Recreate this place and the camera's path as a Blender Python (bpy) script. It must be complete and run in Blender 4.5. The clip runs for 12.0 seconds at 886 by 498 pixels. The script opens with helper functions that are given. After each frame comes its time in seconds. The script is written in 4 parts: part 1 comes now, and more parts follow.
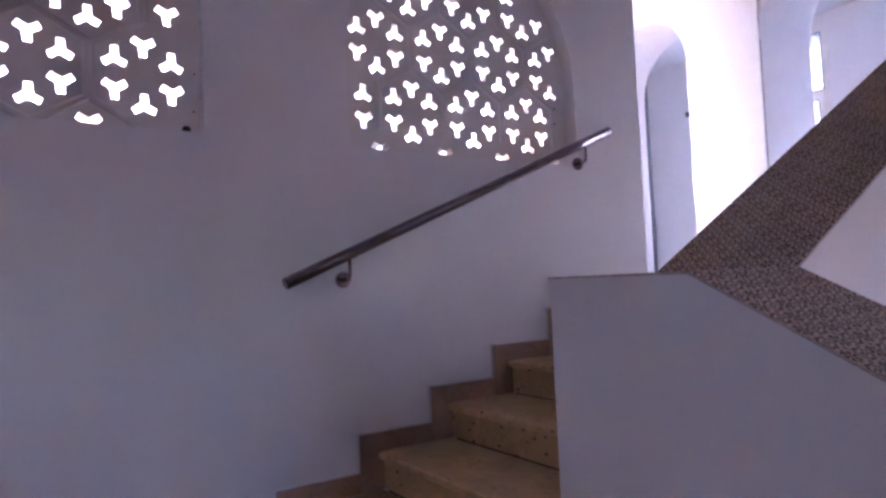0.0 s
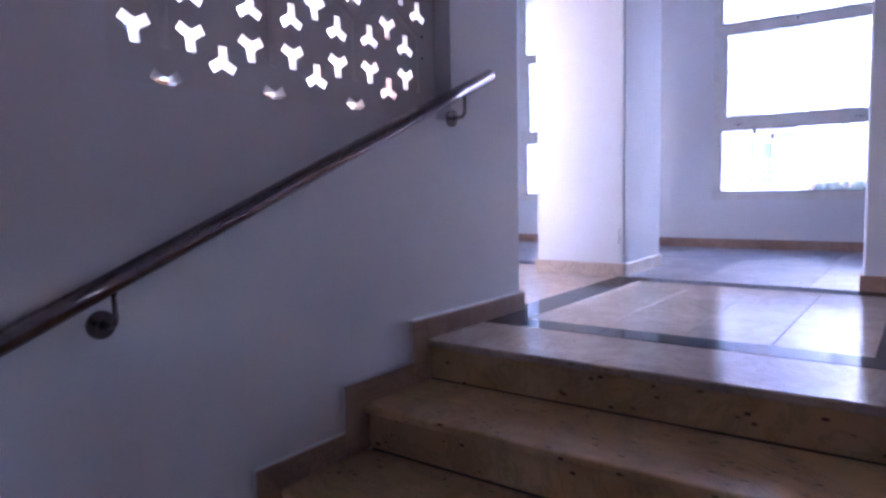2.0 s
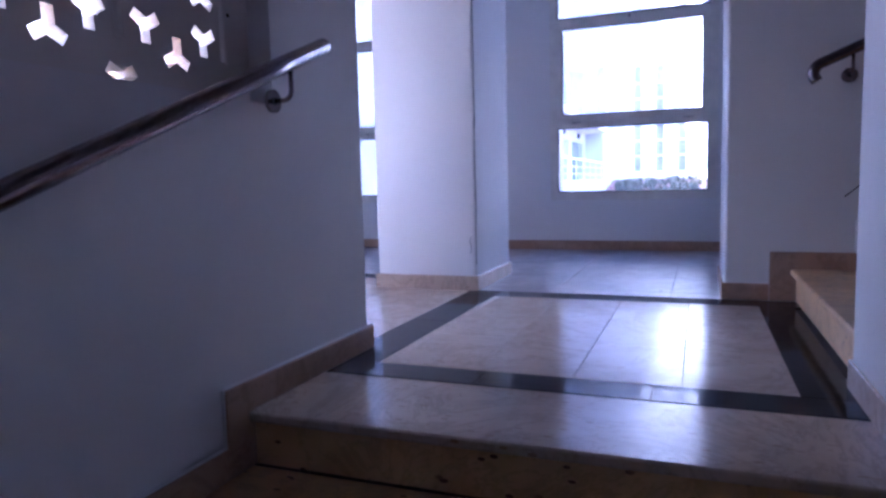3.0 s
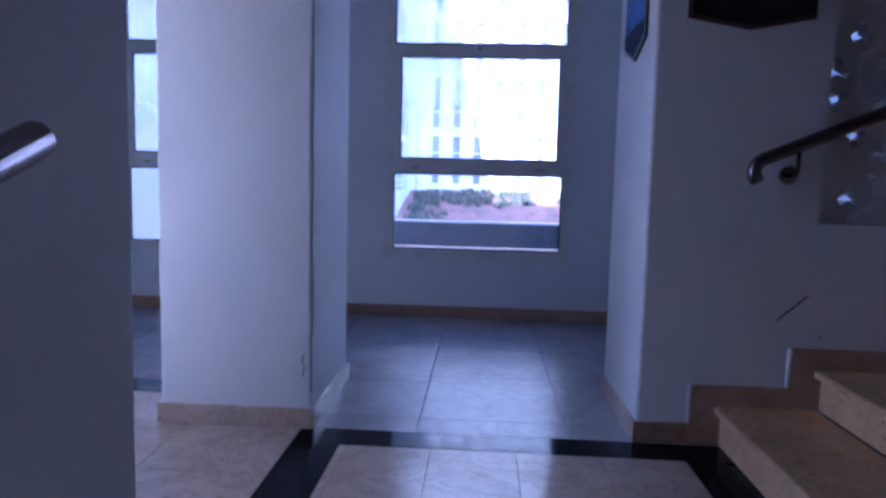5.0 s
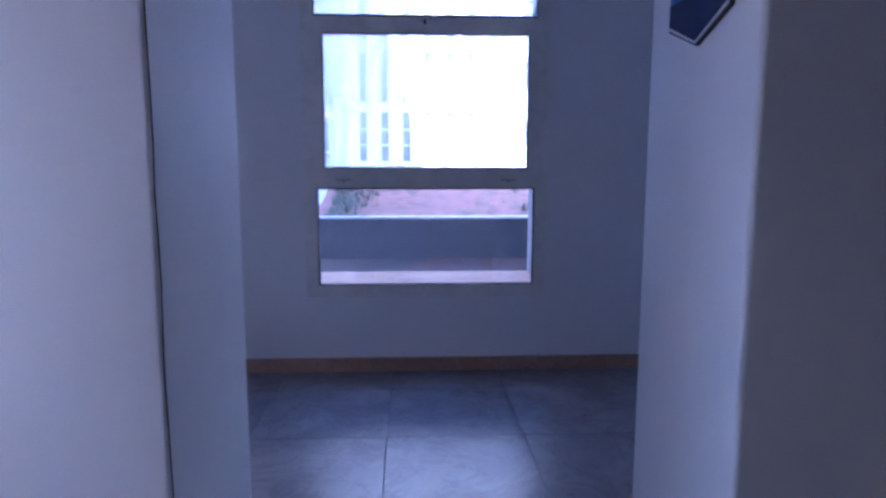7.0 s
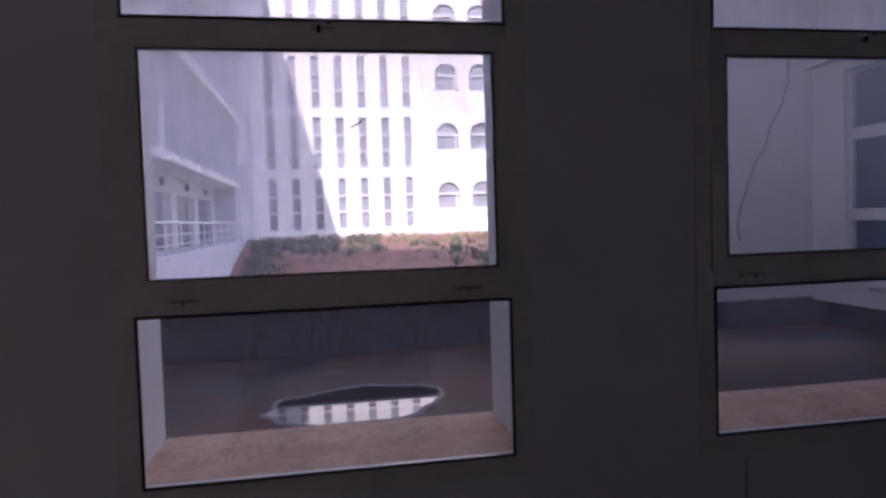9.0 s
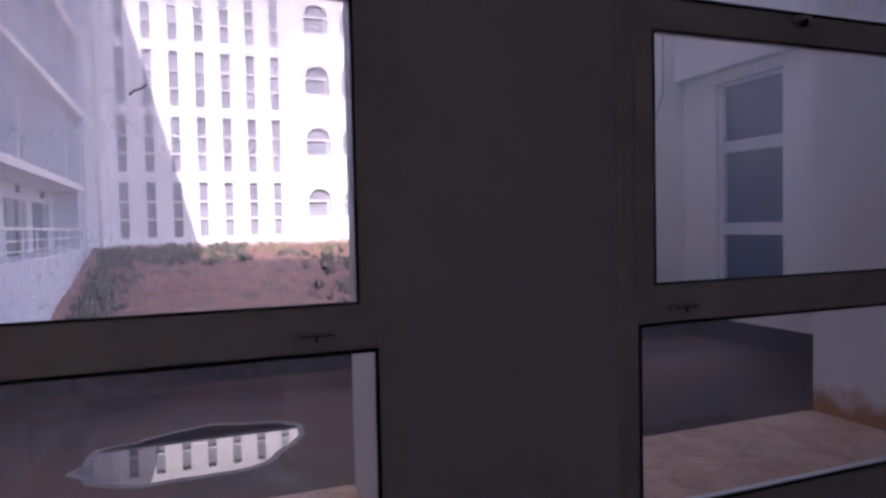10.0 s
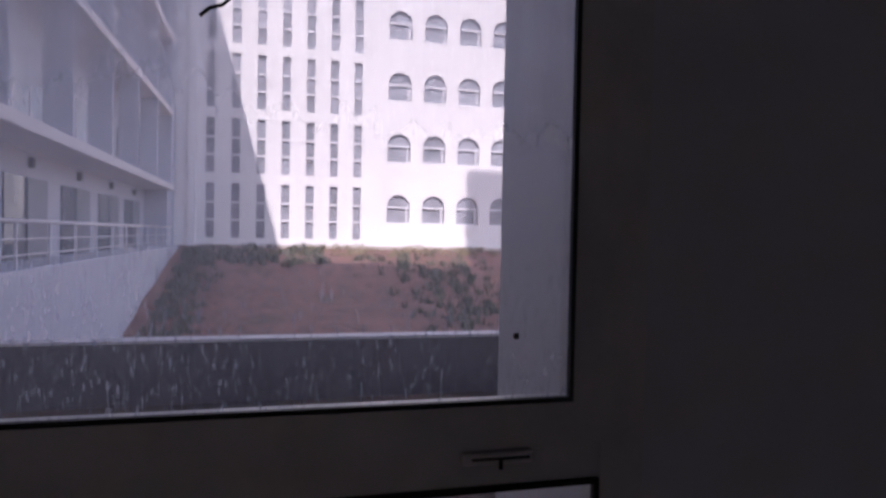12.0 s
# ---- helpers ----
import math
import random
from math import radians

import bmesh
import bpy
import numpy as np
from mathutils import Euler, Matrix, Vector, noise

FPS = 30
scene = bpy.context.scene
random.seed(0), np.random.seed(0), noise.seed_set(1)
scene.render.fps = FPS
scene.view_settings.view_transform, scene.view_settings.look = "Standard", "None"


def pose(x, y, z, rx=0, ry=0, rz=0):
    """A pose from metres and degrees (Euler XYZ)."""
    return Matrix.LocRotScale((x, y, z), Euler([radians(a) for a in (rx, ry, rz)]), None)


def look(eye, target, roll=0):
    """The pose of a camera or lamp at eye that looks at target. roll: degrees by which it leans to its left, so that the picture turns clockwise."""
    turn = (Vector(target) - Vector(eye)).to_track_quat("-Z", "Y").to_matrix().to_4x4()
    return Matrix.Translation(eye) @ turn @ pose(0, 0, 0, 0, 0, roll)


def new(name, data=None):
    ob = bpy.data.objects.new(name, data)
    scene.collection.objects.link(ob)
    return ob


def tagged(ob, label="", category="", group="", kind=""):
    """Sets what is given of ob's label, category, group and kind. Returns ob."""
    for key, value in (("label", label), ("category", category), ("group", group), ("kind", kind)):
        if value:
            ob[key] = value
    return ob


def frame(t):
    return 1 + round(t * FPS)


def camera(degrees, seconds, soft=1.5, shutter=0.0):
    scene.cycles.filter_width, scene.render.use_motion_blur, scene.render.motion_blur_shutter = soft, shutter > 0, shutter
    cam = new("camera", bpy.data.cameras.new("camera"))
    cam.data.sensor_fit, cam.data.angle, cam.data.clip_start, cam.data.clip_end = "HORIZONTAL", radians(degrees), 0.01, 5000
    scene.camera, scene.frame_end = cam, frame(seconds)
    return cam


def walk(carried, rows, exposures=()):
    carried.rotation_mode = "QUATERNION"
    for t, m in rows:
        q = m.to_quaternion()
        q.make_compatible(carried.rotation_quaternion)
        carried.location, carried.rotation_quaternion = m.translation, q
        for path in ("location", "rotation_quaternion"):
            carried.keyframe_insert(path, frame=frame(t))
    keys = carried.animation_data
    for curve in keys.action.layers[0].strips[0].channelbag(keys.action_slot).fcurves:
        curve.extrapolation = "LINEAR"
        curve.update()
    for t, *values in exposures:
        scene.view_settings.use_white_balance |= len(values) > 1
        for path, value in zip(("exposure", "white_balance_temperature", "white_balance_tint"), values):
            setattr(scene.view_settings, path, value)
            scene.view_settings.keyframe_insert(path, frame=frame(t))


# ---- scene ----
cam = camera(67.8, 12.0, 2.8)
PATH = [
    (0, (2.786, -3.41, 0.269), (1.12, -2.309, 0.366), -2.5),
    (0.5, (2.573, -3.302, 0.275), (0.966, -2.113, 0.331), -3.3),
    (1, (2.32, -3.165, 0.443), (0.772, -1.899, 0.404), -1.0),
    (1.5, (1.95, -3.065, 0.497), (0.584, -1.612, 0.356), -0.8),
    (2, (1.677, -2.932, 0.613), (0.492, -1.33, 0.439), -1.1),
    (2.5, (1.435, -2.633, 0.634), (0.393, -0.932, 0.495), -4.6),
    (3, (1.247, -2.354, 0.654), (0.526, -0.499, 0.46), -1.4),
    (3.5, (1.013, -2.012, 0.78), (0.63, -0.061, 0.563), -1.4),
    (3.7, (0.968, -1.905, 0.811), (0.652, 0.063, 0.645), -1.0),
    (5.3, (0.677, -1.106, 1.098), (0.621, 0.882, 0.885), 0.6),
    (5.5, (0.711, -0.978, 1.107), (0.731, 1.009, 0.876), -1.2),
    (6, (0.716, -0.725, 1.269), (0.791, 1.256, 1.008), -1.5),
    (6.5, (0.678, -0.384, 1.265), (0.769, 1.586, 0.93), -0.3),
    (6.7, (0.617, -0.256, 1.292), (0.715, 1.716, 0.978), 0.2),
    (8.3, (0.493, 0.984, 1.421), (0.577, 2.976, 1.26), -0.6),
    (8.5, (0.499, 1.162, 1.437), (0.741, 3.142, 1.291), -0.4),
    (9, (0.647, 1.612, 1.457), (0.992, 3.581, 1.369), -1.8),
    (9.5, (0.784, 1.944, 1.456), (1.335, 3.861, 1.316), -1.9),
    (10, (0.866, 2.311, 1.478), (1.58, 4.178, 1.406), -1.2),
    (10.5, (0.997, 2.587, 1.493), (1.634, 4.482, 1.442), -1.4),
    (11, (1.053, 2.765, 1.502), (1.562, 4.699, 1.48), -0.6),
    (11.5, (0.96, 2.909, 1.491), (1.479, 4.838, 1.391), 0.5),
    (12, (0.835, 3.097, 1.52), (1.343, 5.031, 1.476), 1.1),
]
walk(cam, [(t, look(e, g, r)) for t, e, g, r in PATH],
     [(0.0, 5.45, 5250, 41), (1.0, 5.3, 5250, 41), (1.5, 5.2, 5150, 40), (2.0, 4.85, 4800, 38), (2.5, 4.45, 4650, 38), (3.0, 3.95, 4500, 36), (3.5, 3.4, 4450, 35), (5.5, 3.1, 4200, 31), (6.7, 3.25, 4200, 31),
      (8.3, 2.05, 6000, 40), (9.0, 1.45, 6150, 38), (9.5, 1.38, 6250, 39), (10.5, 1.72, 6350, 41), (11.0, 1.55, 6350, 40), (12.0, 0.9, 6250, 35)])

# ---- world, sun ----
SUN = Vector((0.156, 0.78, -0.60)).normalized()
world = bpy.data.worlds.new("world")
scene.world = world
world.use_nodes = True
wn = world.node_tree.nodes
sky = wn.new("ShaderNodeTexSky")
sky.sky_type, sky.sun_disc = "NISHITA", False
sky.sun_elevation = math.asin(-SUN.z)
sky.sun_rotation = math.atan2(-SUN.x, -SUN.y)
sky.air_density, sky.dust_density = 1.0, 2.0
world.node_tree.links.new(sky.outputs[0], wn["Background"].inputs[0])
wn["Background"].inputs[1].default_value = 0.15
sun_data = bpy.data.lights.new("sun", "SUN")
sun_data.energy, sun_data.angle, sun_data.color = 3.2, radians(0.5), (1.0, 0.91, 0.78)
sun = new("sun", sun_data)
sun.matrix_world = look((0, 0, 0), SUN)


# ---- materials ----
class Nodes:
    """A short way to write a node material."""

    def __init__(self, name):
        self.mat = bpy.data.materials.new(name)
        self.mat.use_nodes = True
        self.tree = self.mat.node_tree
        self.bsdf = self.tree.nodes["Principled BSDF"]

    def add(self, kind, operation="", blend="", feature=""):
        n = self.tree.nodes.new(kind)
        if operation:
            n.operation = operation
        if blend:
            n.data_type, n.blend_type = "RGBA", blend
        if feature:
            n.feature = feature
        return n

    def put(self, value, socket):
        if isinstance(value, bpy.types.NodeSocket):
            self.tree.links.new(value, socket)
        else:
            socket.default_value = value

    def coords(self, scale=1.0, kind="Object"):
        m = self.add("ShaderNodeMapping")
        self.put(self.add("ShaderNodeTexCoord").outputs[kind], m.inputs[0])
        m.inputs["Scale"].default_value = (scale,) * 3 if isinstance(scale, (int, float)) else scale
        return m.outputs[0]

    def world_coords(self):
        return self.add("ShaderNodeNewGeometry").outputs["Position"]

    def noise(self, where, scale, detail=4, rough=0.55, distort=0.0):
        n = self.add("ShaderNodeTexNoise")
        self.put(where, n.inputs["Vector"])
        n.inputs["Scale"].default_value, n.inputs["Detail"].default_value = scale, detail
        n.inputs["Roughness"].default_value, n.inputs["Distortion"].default_value = rough, distort
        return n.outputs["Fac"]

    def ramp(self, fac, *stops):
        n = self.add("ShaderNodeValToRGB")
        self.put(fac, n.inputs[0])
        while len(n.color_ramp.elements) < len(stops):
            n.color_ramp.elements.new(0.5)
        for e, (p, c) in zip(n.color_ramp.elements, stops):
            e.position, e.color = p, (*c, 1) if not isinstance(c, (int, float)) else (c, c, c, 1)
        return n.outputs[0]

    def mix(self, fac, a, b, blend="MIX"):
        n = self.add("ShaderNodeMix", blend=blend)
        self.put(fac, n.inputs[0])
        for v, i in ((a, 6), (b, 7)):
            self.put((*v, 1) if isinstance(v, tuple) else v, n.inputs[i])
        return n.outputs[2]

    def math(self, op, a, b=0.0, c=0.0):
        n = self.add("ShaderNodeMath", operation=op)
        for v, i in zip((a, b, c), n.inputs):
            self.put(v, i)
        return n.outputs[0]

    def bump(self, height, strength=0.2, distance=0.002, normal=None):
        n = self.add("ShaderNodeBump")
        n.inputs["Strength"].default_value, n.inputs["Distance"].default_value = strength, distance
        self.put(height, n.inputs["Height"])
        if normal is not None:
            self.put(normal, n.inputs["Normal"])
        return n.outputs[0]

    def finish(self, colour=None, rough=None, normal=None, metal=None, spec=None):
        for v, k in ((colour, "Base Color"), (rough, "Roughness"), (normal, "Normal"), (metal, "Metallic"), (spec, "Specular IOR Level")):
            if v is not None:
                self.put((*v, 1) if isinstance(v, tuple) else v, self.bsdf.inputs[k])
        return self.mat


def plaster(name, base, dirty, grain=1.0):
    m = Nodes(name)
    p = m.world_coords()
    big = m.noise(p, 0.9, 4, 0.6, 0.4)
    fine = m.noise(p, 55, 5, 0.6)
    lumps = m.noise(p, 4.5, 3, 0.5)
    c = m.mix(m.ramp(big, (0.38, 0.0), (0.72, 0.55)), base, dirty)
    c = m.mix(m.ramp(m.noise(p, 14, 5, 0.7), (0.66, 0.0), (0.78, 0.30)), c, tuple(0.72 * v for v in base))
    n = m.bump(lumps, 0.35, 0.012 * grain)
    n = m.bump(fine, 0.25, 0.0012 * grain, n)
    return m.finish(c, m.ramp(fine, (0.3, 0.55), (0.7, 0.75)), n)


def stone(name, light, dark, fleck, rough=(0.12, 0.3), flecks=0.5, per_piece=True, spec=0.5):
    """Polished limestone with clouds, veins and dark shell flecks."""
    m = Nodes(name)
    p = m.world_coords()
    if per_piece:
        shift = m.add("ShaderNodeVectorMath", operation="ADD")
        m.put(p, shift.inputs[0])
        m.put(m.math("MULTIPLY", m.add("ShaderNodeObjectInfo").outputs["Random"], 37.0), shift.inputs[1])
        p = shift.outputs[0]
    cloud = m.noise(p, 3.2, 6, 0.62, 0.8)
    c = m.mix(m.ramp(cloud, (0.36, 0.0), (0.68, 1.0)), light, dark)
    vein = m.noise(p, 2.2, 7, 0.7, 2.2)
    c = m.mix(m.ramp(vein, (0.46, 0.0), (0.495, 0.45), (0.53, 0.0)), c, tuple(0.6 * v for v in dark))
    stretch = m.add("ShaderNodeMapping")
    m.put(p, stretch.inputs[0])
    stretch.inputs["Scale"].default_value = (0.8, 2.6, 1.7)
    stretch.inputs["Rotation"].default_value = (0.4, 0.2, 0.7)
    vor = m.add("ShaderNodeTexVoronoi", feature="F1")
    m.put(stretch.outputs[0], vor.inputs["Vector"])
    vor.inputs["Scale"].default_value = 15.0
    spots = m.ramp(m.math("ADD", vor.outputs["Distance"], m.math("MULTIPLY", m.noise(p, 30, 3), 0.20)), (0.235, flecks), (0.265, 0.0))
    sparse = m.ramp(m.noise(p, 5.0, 2), (0.42, 0.0), (0.52, 1.0))
    c = m.mix(m.math("MULTIPLY", spots, sparse), c, fleck)
    grime = m.noise(m.world_coords(), 1.3, 5, 0.6)
    c = m.mix(m.ramp(grime, (0.45, 0.0), (0.75, 0.35)), c, tuple(0.55 * v for v in dark))
    r = m.ramp(m.noise(m.world_coords(), 7, 5, 0.7), (0.3, rough[0]), (0.75, rough[1]))
    return m.finish(c, r, m.bump(m.noise(m.world_coords(), 13, 3), 0.16, 0.0035, m.bump(m.noise(p, 2.5, 3), 0.22, 0.007)), None, spec)


def painted_metal(name, colour, rough=0.42):
    m = Nodes(name)
    p = m.world_coords()
    c = m.mix(m.ramp(m.noise(p, 6, 5, 0.65), (0.4, 0.0), (0.75, 0.5)), colour, tuple(0.62 * v for v in colour))
    return m.finish(c, m.ramp(m.noise(p, 40, 3), (0.3, rough - 0.08), (0.7, rough + 0.12)), m.bump(m.noise(p, 90, 2), 0.08, 0.0005))


def plain(name, colour, rough=0.5, metal=0.0, scale=30.0, vary=0.25):
    m = Nodes(name)
    p = m.world_coords()
    c = m.mix(m.ramp(m.noise(p, scale, 4, 0.6), (0.35, 0.0), (0.7, 1.0)), colour, tuple(v * (1 - vary) for v in colour))
    return m.finish(c, rough, None, metal)


def steel():
    m = Nodes("brushed_steel")
    smear = m.noise(m.world_coords(), 30, 3, 0.6)
    c = m.mix(m.ramp(smear, (0.4, 0.0), (0.7, 1.0)), (0.24, 0.195, 0.20), (0.19, 0.155, 0.16))
    return m.finish(c, m.ramp(smear, (0.3, 0.20), (0.75, 0.25)), None, 1.0)


def patterned_tile():
    """Cement-look tiles: pale ground, ringed medallions and dark eight-petalled flowers on a checker."""
    m = Nodes("patterned_tile")
    uv = m.add("ShaderNodeTexCoord").outputs["UV"]
    sep = m.add("ShaderNodeSeparateXYZ")
    m.put(uv, sep.inputs[0])
    cell = 0.038
    u, v = m.math("DIVIDE", sep.outputs[0], cell), m.math("DIVIDE", sep.outputs[1], cell)
    fu = m.math("SUBTRACT", m.math("FRACT", u), 0.5)
    fv = m.math("SUBTRACT", m.math("FRACT", v), 0.5)
    odd = m.math("FRACT", m.math("MULTIPLY", m.math("ADD", m.math("FLOOR", u), m.math("FLOOR", v)), 0.5))
    is_flower = m.math("GREATER_THAN", odd, 0.25)
    r = m.math("SQRT", m.math("ADD", m.math("MULTIPLY", fu, fu), m.math("MULTIPLY", fv, fv)))
    a = m.math("ARCTAN2", fv, fu)
    wave = m.math("COSINE", m.math("MULTIPLY", a, 8.0))
    petal = m.math("MULTIPLY", m.math("GREATER_THAN", wave, -0.3), m.math("MULTIPLY", m.math("GREATER_THAN", r, 0.12), m.math("LESS_THAN", r, 0.44)))
    core = m.math("LESS_THAN", r, 0.06)
    flower = m.math("MAXIMUM", petal, core)
    edge = m.math("ADD", r, m.math("MULTIPLY", wave, 0.035))
    ring = m.math("MULTIPLY", m.math("GREATER_THAN", edge, 0.32), m.math("LESS_THAN", edge, 0.44))
    eye = m.math("MULTIPLY", m.math("GREATER_THAN", r, 0.06), m.math("LESS_THAN", r, 0.15))
    medal = m.math("MAXIMUM", ring, eye)
    dark = m.math("ADD", m.math("MULTIPLY", is_flower, flower), m.math("MULTIPLY", m.math("SUBTRACT", 1.0, is_flower), medal))
    cu = m.math("SUBTRACT", m.math("FRACT", m.math("ADD", u, 0.5)), 0.5)
    cv = m.math("SUBTRACT", m.math("FRACT", m.math("ADD", v, 0.5)), 0.5)
    dots = m.math("LESS_THAN", m.math("SQRT", m.math("ADD", m.math("MULTIPLY", cu, cu), m.math("MULTIPLY", cv, cv))), 0.09)
    diagonal = m.math("LESS_THAN", m.math("ABSOLUTE", m.math("SUBTRACT", m.math("ABSOLUTE", fu), m.math("ABSOLUTE", fv))), 0.03)
    links = m.math("MULTIPLY", m.math("MULTIPLY", diagonal, m.math("SUBTRACT", 1.0, is_flower)), m.math("GREATER_THAN", r, 0.45))
    dots = m.math("MAXIMUM", dots, links)
    p = m.world_coords()
    worn = m.ramp(m.noise(p, 60, 4, 0.7), (0.35, 1.0), (0.75, 0.85))
    ink = m.mix(is_flower, (0.045, 0.010, 0.008), (0.010, 0.005, 0.005))
    pale = m.mix(m.ramp(m.noise(p, 8, 4), (0.4, 0.0), (0.7, 1.0)), (0.70, 0.51, 0.39), (0.58, 0.41, 0.31))
    white = m.math("MULTIPLY", m.math("SUBTRACT", 1.0, is_flower), m.math("MULTIPLY", m.math("GREATER_THAN", r, 0.17), m.math("LESS_THAN", edge, 0.29)))
    pale = m.mix(m.math("MULTIPLY", white, 0.5), pale, (0.72, 0.60, 0.50))
    c = m.mix(m.math("MULTIPLY", m.math("MAXIMUM", dark, dots), worn), pale, ink)
    return m.finish(c, m.ramp(m.noise(p, 25, 3), (0.3, 0.42), (0.7, 0.6)), m.bump(m.noise(p, 70, 3), 0.1, 0.0006), None, 0.06)


def dusty_glass(name, haze, low=0.12, specks=0.3, tint=(0.93, 0.97, 1.0)):
    """Clear pane with outside dust film and dried rain; film thickens upward for glare."""
    m = Nodes(name)
    out = m.tree.nodes["Material Output"]
    clear = m.add("ShaderNodeBsdfTransparent")
    clear.inputs[0].default_value = (*tint, 1)
    gloss = m.add("ShaderNodeBsdfGlossy")
    gloss.inputs["Roughness"].default_value = 0.02
    film = m.add("ShaderNodeBsdfTranslucent")
    film.inputs[0].default_value = (0.78, 0.85, 0.97, 1)
    p = m.world_coords()
    streak = m.add("ShaderNodeMapping")
    m.put(p, streak.inputs[0])
    streak.inputs["Scale"].default_value = (24, 24, 3)
    runs = m.ramp(m.noise(streak.outputs[0], 1.0, 3, 0.6), (0.4, 0.90), (0.7, 1.0))
    cloud = m.ramp(m.noise(p, 2.3, 4, 0.6, 0.5), (0.3, 0.78), (0.75, 1.0))
    sep = m.add("ShaderNodeSeparateXYZ")
    m.put(p, sep.inputs[0])
    # Height ramp puts glare into the film, stronger towards the top.
    glare_ramp = m.ramp(m.math("DIVIDE", m.math("SUBTRACT", sep.outputs[2], 1.1), 1.0), (0.15, low), (0.55, 0.55), (0.95, 1.0))
    amount = m.math("MULTIPLY", m.math("MULTIPLY", m.math("MULTIPLY", runs, cloud), glare_ramp), haze)
    drops = m.add("ShaderNodeMapping")
    m.put(p, drops.inputs[0])
    drops.inputs["Scale"].default_value = (330, 330, 45)
    marks = m.ramp(m.noise(drops.outputs[0], 1.0, 2, 0.5), (0.60, 0.0), (0.70, specks))
    marks = m.math("MULTIPLY", marks, m.ramp(m.noise(p, 3.1, 3, 0.6), (0.35, 0.35), (0.65, 1.0)))
    marks = m.math("MULTIPLY", marks, m.ramp(m.math("DIVIDE", m.math("SUBTRACT", sep.outputs[2], 1.1), 1.0), (0.22, 1.0), (0.45, 0.06)))
    amount = m.math("MINIMUM", m.math("ADD", amount, marks), 1.0)
    a, b = m.add("ShaderNodeMixShader"), m.add("ShaderNodeMixShader")
    a.inputs[0].default_value = 0.035
    m.tree.links.new(clear.outputs[0], a.inputs[1])
    m.tree.links.new(gloss.outputs[0], a.inputs[2])
    m.put(amount, b.inputs[0])
    m.tree.links.new(a.outputs[0], b.inputs[1])
    m.tree.links.new(film.outputs[0], b.inputs[2])
    m.tree.links.new(b.outputs[0], out.inputs["Surface"])
    return m.mat


def soil():
    m = Nodes("red_soil")
    p = m.world_coords()
    c = m.mix(m.ramp(m.noise(p, 0.5, 6, 0.65), (0.35, 0.0), (0.7, 1.0)), (0.28, 0.13, 0.105), (0.17, 0.082, 0.066))
    c = m.mix(m.ramp(m.noise(p, 6.0, 6, 0.8), (0.46, 0.0), (0.56, 0.8)), c, (0.40, 0.21, 0.15))
    c = m.mix(m.ramp(m.noise(p, 0.28, 4, 0.6), (0.56, 0.0), (0.66, 0.55)), c, (0.07, 0.085, 0.035))
    c = m.mix(m.ramp(m.noise(p, 2.2, 6, 0.75), (0.50, 0.0), (0.60, 0.75)), c, (0.075, 0.050, 0.036))
    return m.finish(c, 0.95, m.bump(m.noise(p, 5, 6, 0.75), 1.0, 0.15))


def wet_screed():
    m = Nodes("wet_screed")
    p = m.world_coords()
    big = m.noise(p, 0.8, 5, 0.6, 0.6)
    c = m.mix(m.ramp(big, (0.40, 0.0), (0.60, 1.0)), (0.105, 0.052, 0.038), (0.016, 0.012, 0.010))
    c = m.mix(m.ramp(m.noise(p, 5, 6, 0.7), (0.48, 0.0), (0.62, 0.5)), c, (0.085, 0.058, 0.048))
    return m.finish(c, m.ramp(big, (0.35, 0.85), (0.7, 0.5)), m.bump(m.noise(p, 25, 5), 0.4, 0.004), None, 0.12)


def stained_wall():
    m = Nodes("stained_upstand")
    p = m.world_coords()
    runs = m.add("ShaderNodeMapping")
    m.put(p, runs.inputs[0])
    runs.inputs["Scale"].default_value = (30, 30, 6)
    s = m.noise(runs.outputs[0], 1.0, 6, 0.7)
    c = m.mix(m.ramp(s, (0.42, 0.0), (0.62, 1.0)), (0.003, 0.004, 0.008), (0.06, 0.063, 0.08))
    return m.finish(c, 0.85, m.bump(m.noise(p, 40, 4), 0.4, 0.003))


def cracked_sill():
    m = Nodes("weathered_sill")
    p = m.world_coords()
    c = m.mix(m.ramp(m.noise(p, 3.5, 6, 0.65, 0.5), (0.36, 0.0), (0.68, 1.0)), (0.74, 0.47, 0.30), (0.56, 0.32, 0.19))
    c = m.mix(m.ramp(m.noise(p, 4.0, 7, 0.7, 2.5), (0.482, 0.0), (0.497, 0.8), (0.512, 0.0)), c, (0.10, 0.08, 0.08))
    return m.finish(c, 0.85, m.bump(m.noise(p, 35, 5), 0.4, 0.003))


WHITE = plaster("white_plaster", (0.80, 0.79, 0.77), (0.70, 0.68, 0.66))
WHITE_OUT = plaster("white_render", (0.80, 0.79, 0.77), (0.72, 0.70, 0.68), 0.5)
PATCHY = plaster("screen_cement", (0.79, 0.76, 0.71), (0.66, 0.60, 0.54), 1.2)
STEP = stone("travertine_step", (0.80, 0.53, 0.27), (0.62, 0.385, 0.185), (0.07, 0.02, 0.012), (0.28, 0.40), 0.95)
SKIRT = stone("brown_skirting", (0.50, 0.33, 0.22), (0.40, 0.25, 0.165), (0.10, 0.07, 0.05), (0.3, 0.5), 0.35)
CREAM = stone("cream_marble", (0.63, 0.50, 0.38), (0.52, 0.405, 0.30), (0.22, 0.11, 0.055), (0.10, 0.24), 0.55, True, 0.20)
GREY_TILE = stone("grey_floor_tile", (0.37, 0.34, 0.33), (0.26, 0.235, 0.23), (0.14, 0.11, 0.10), (0.26, 0.45), 0.15, True, 0.3)
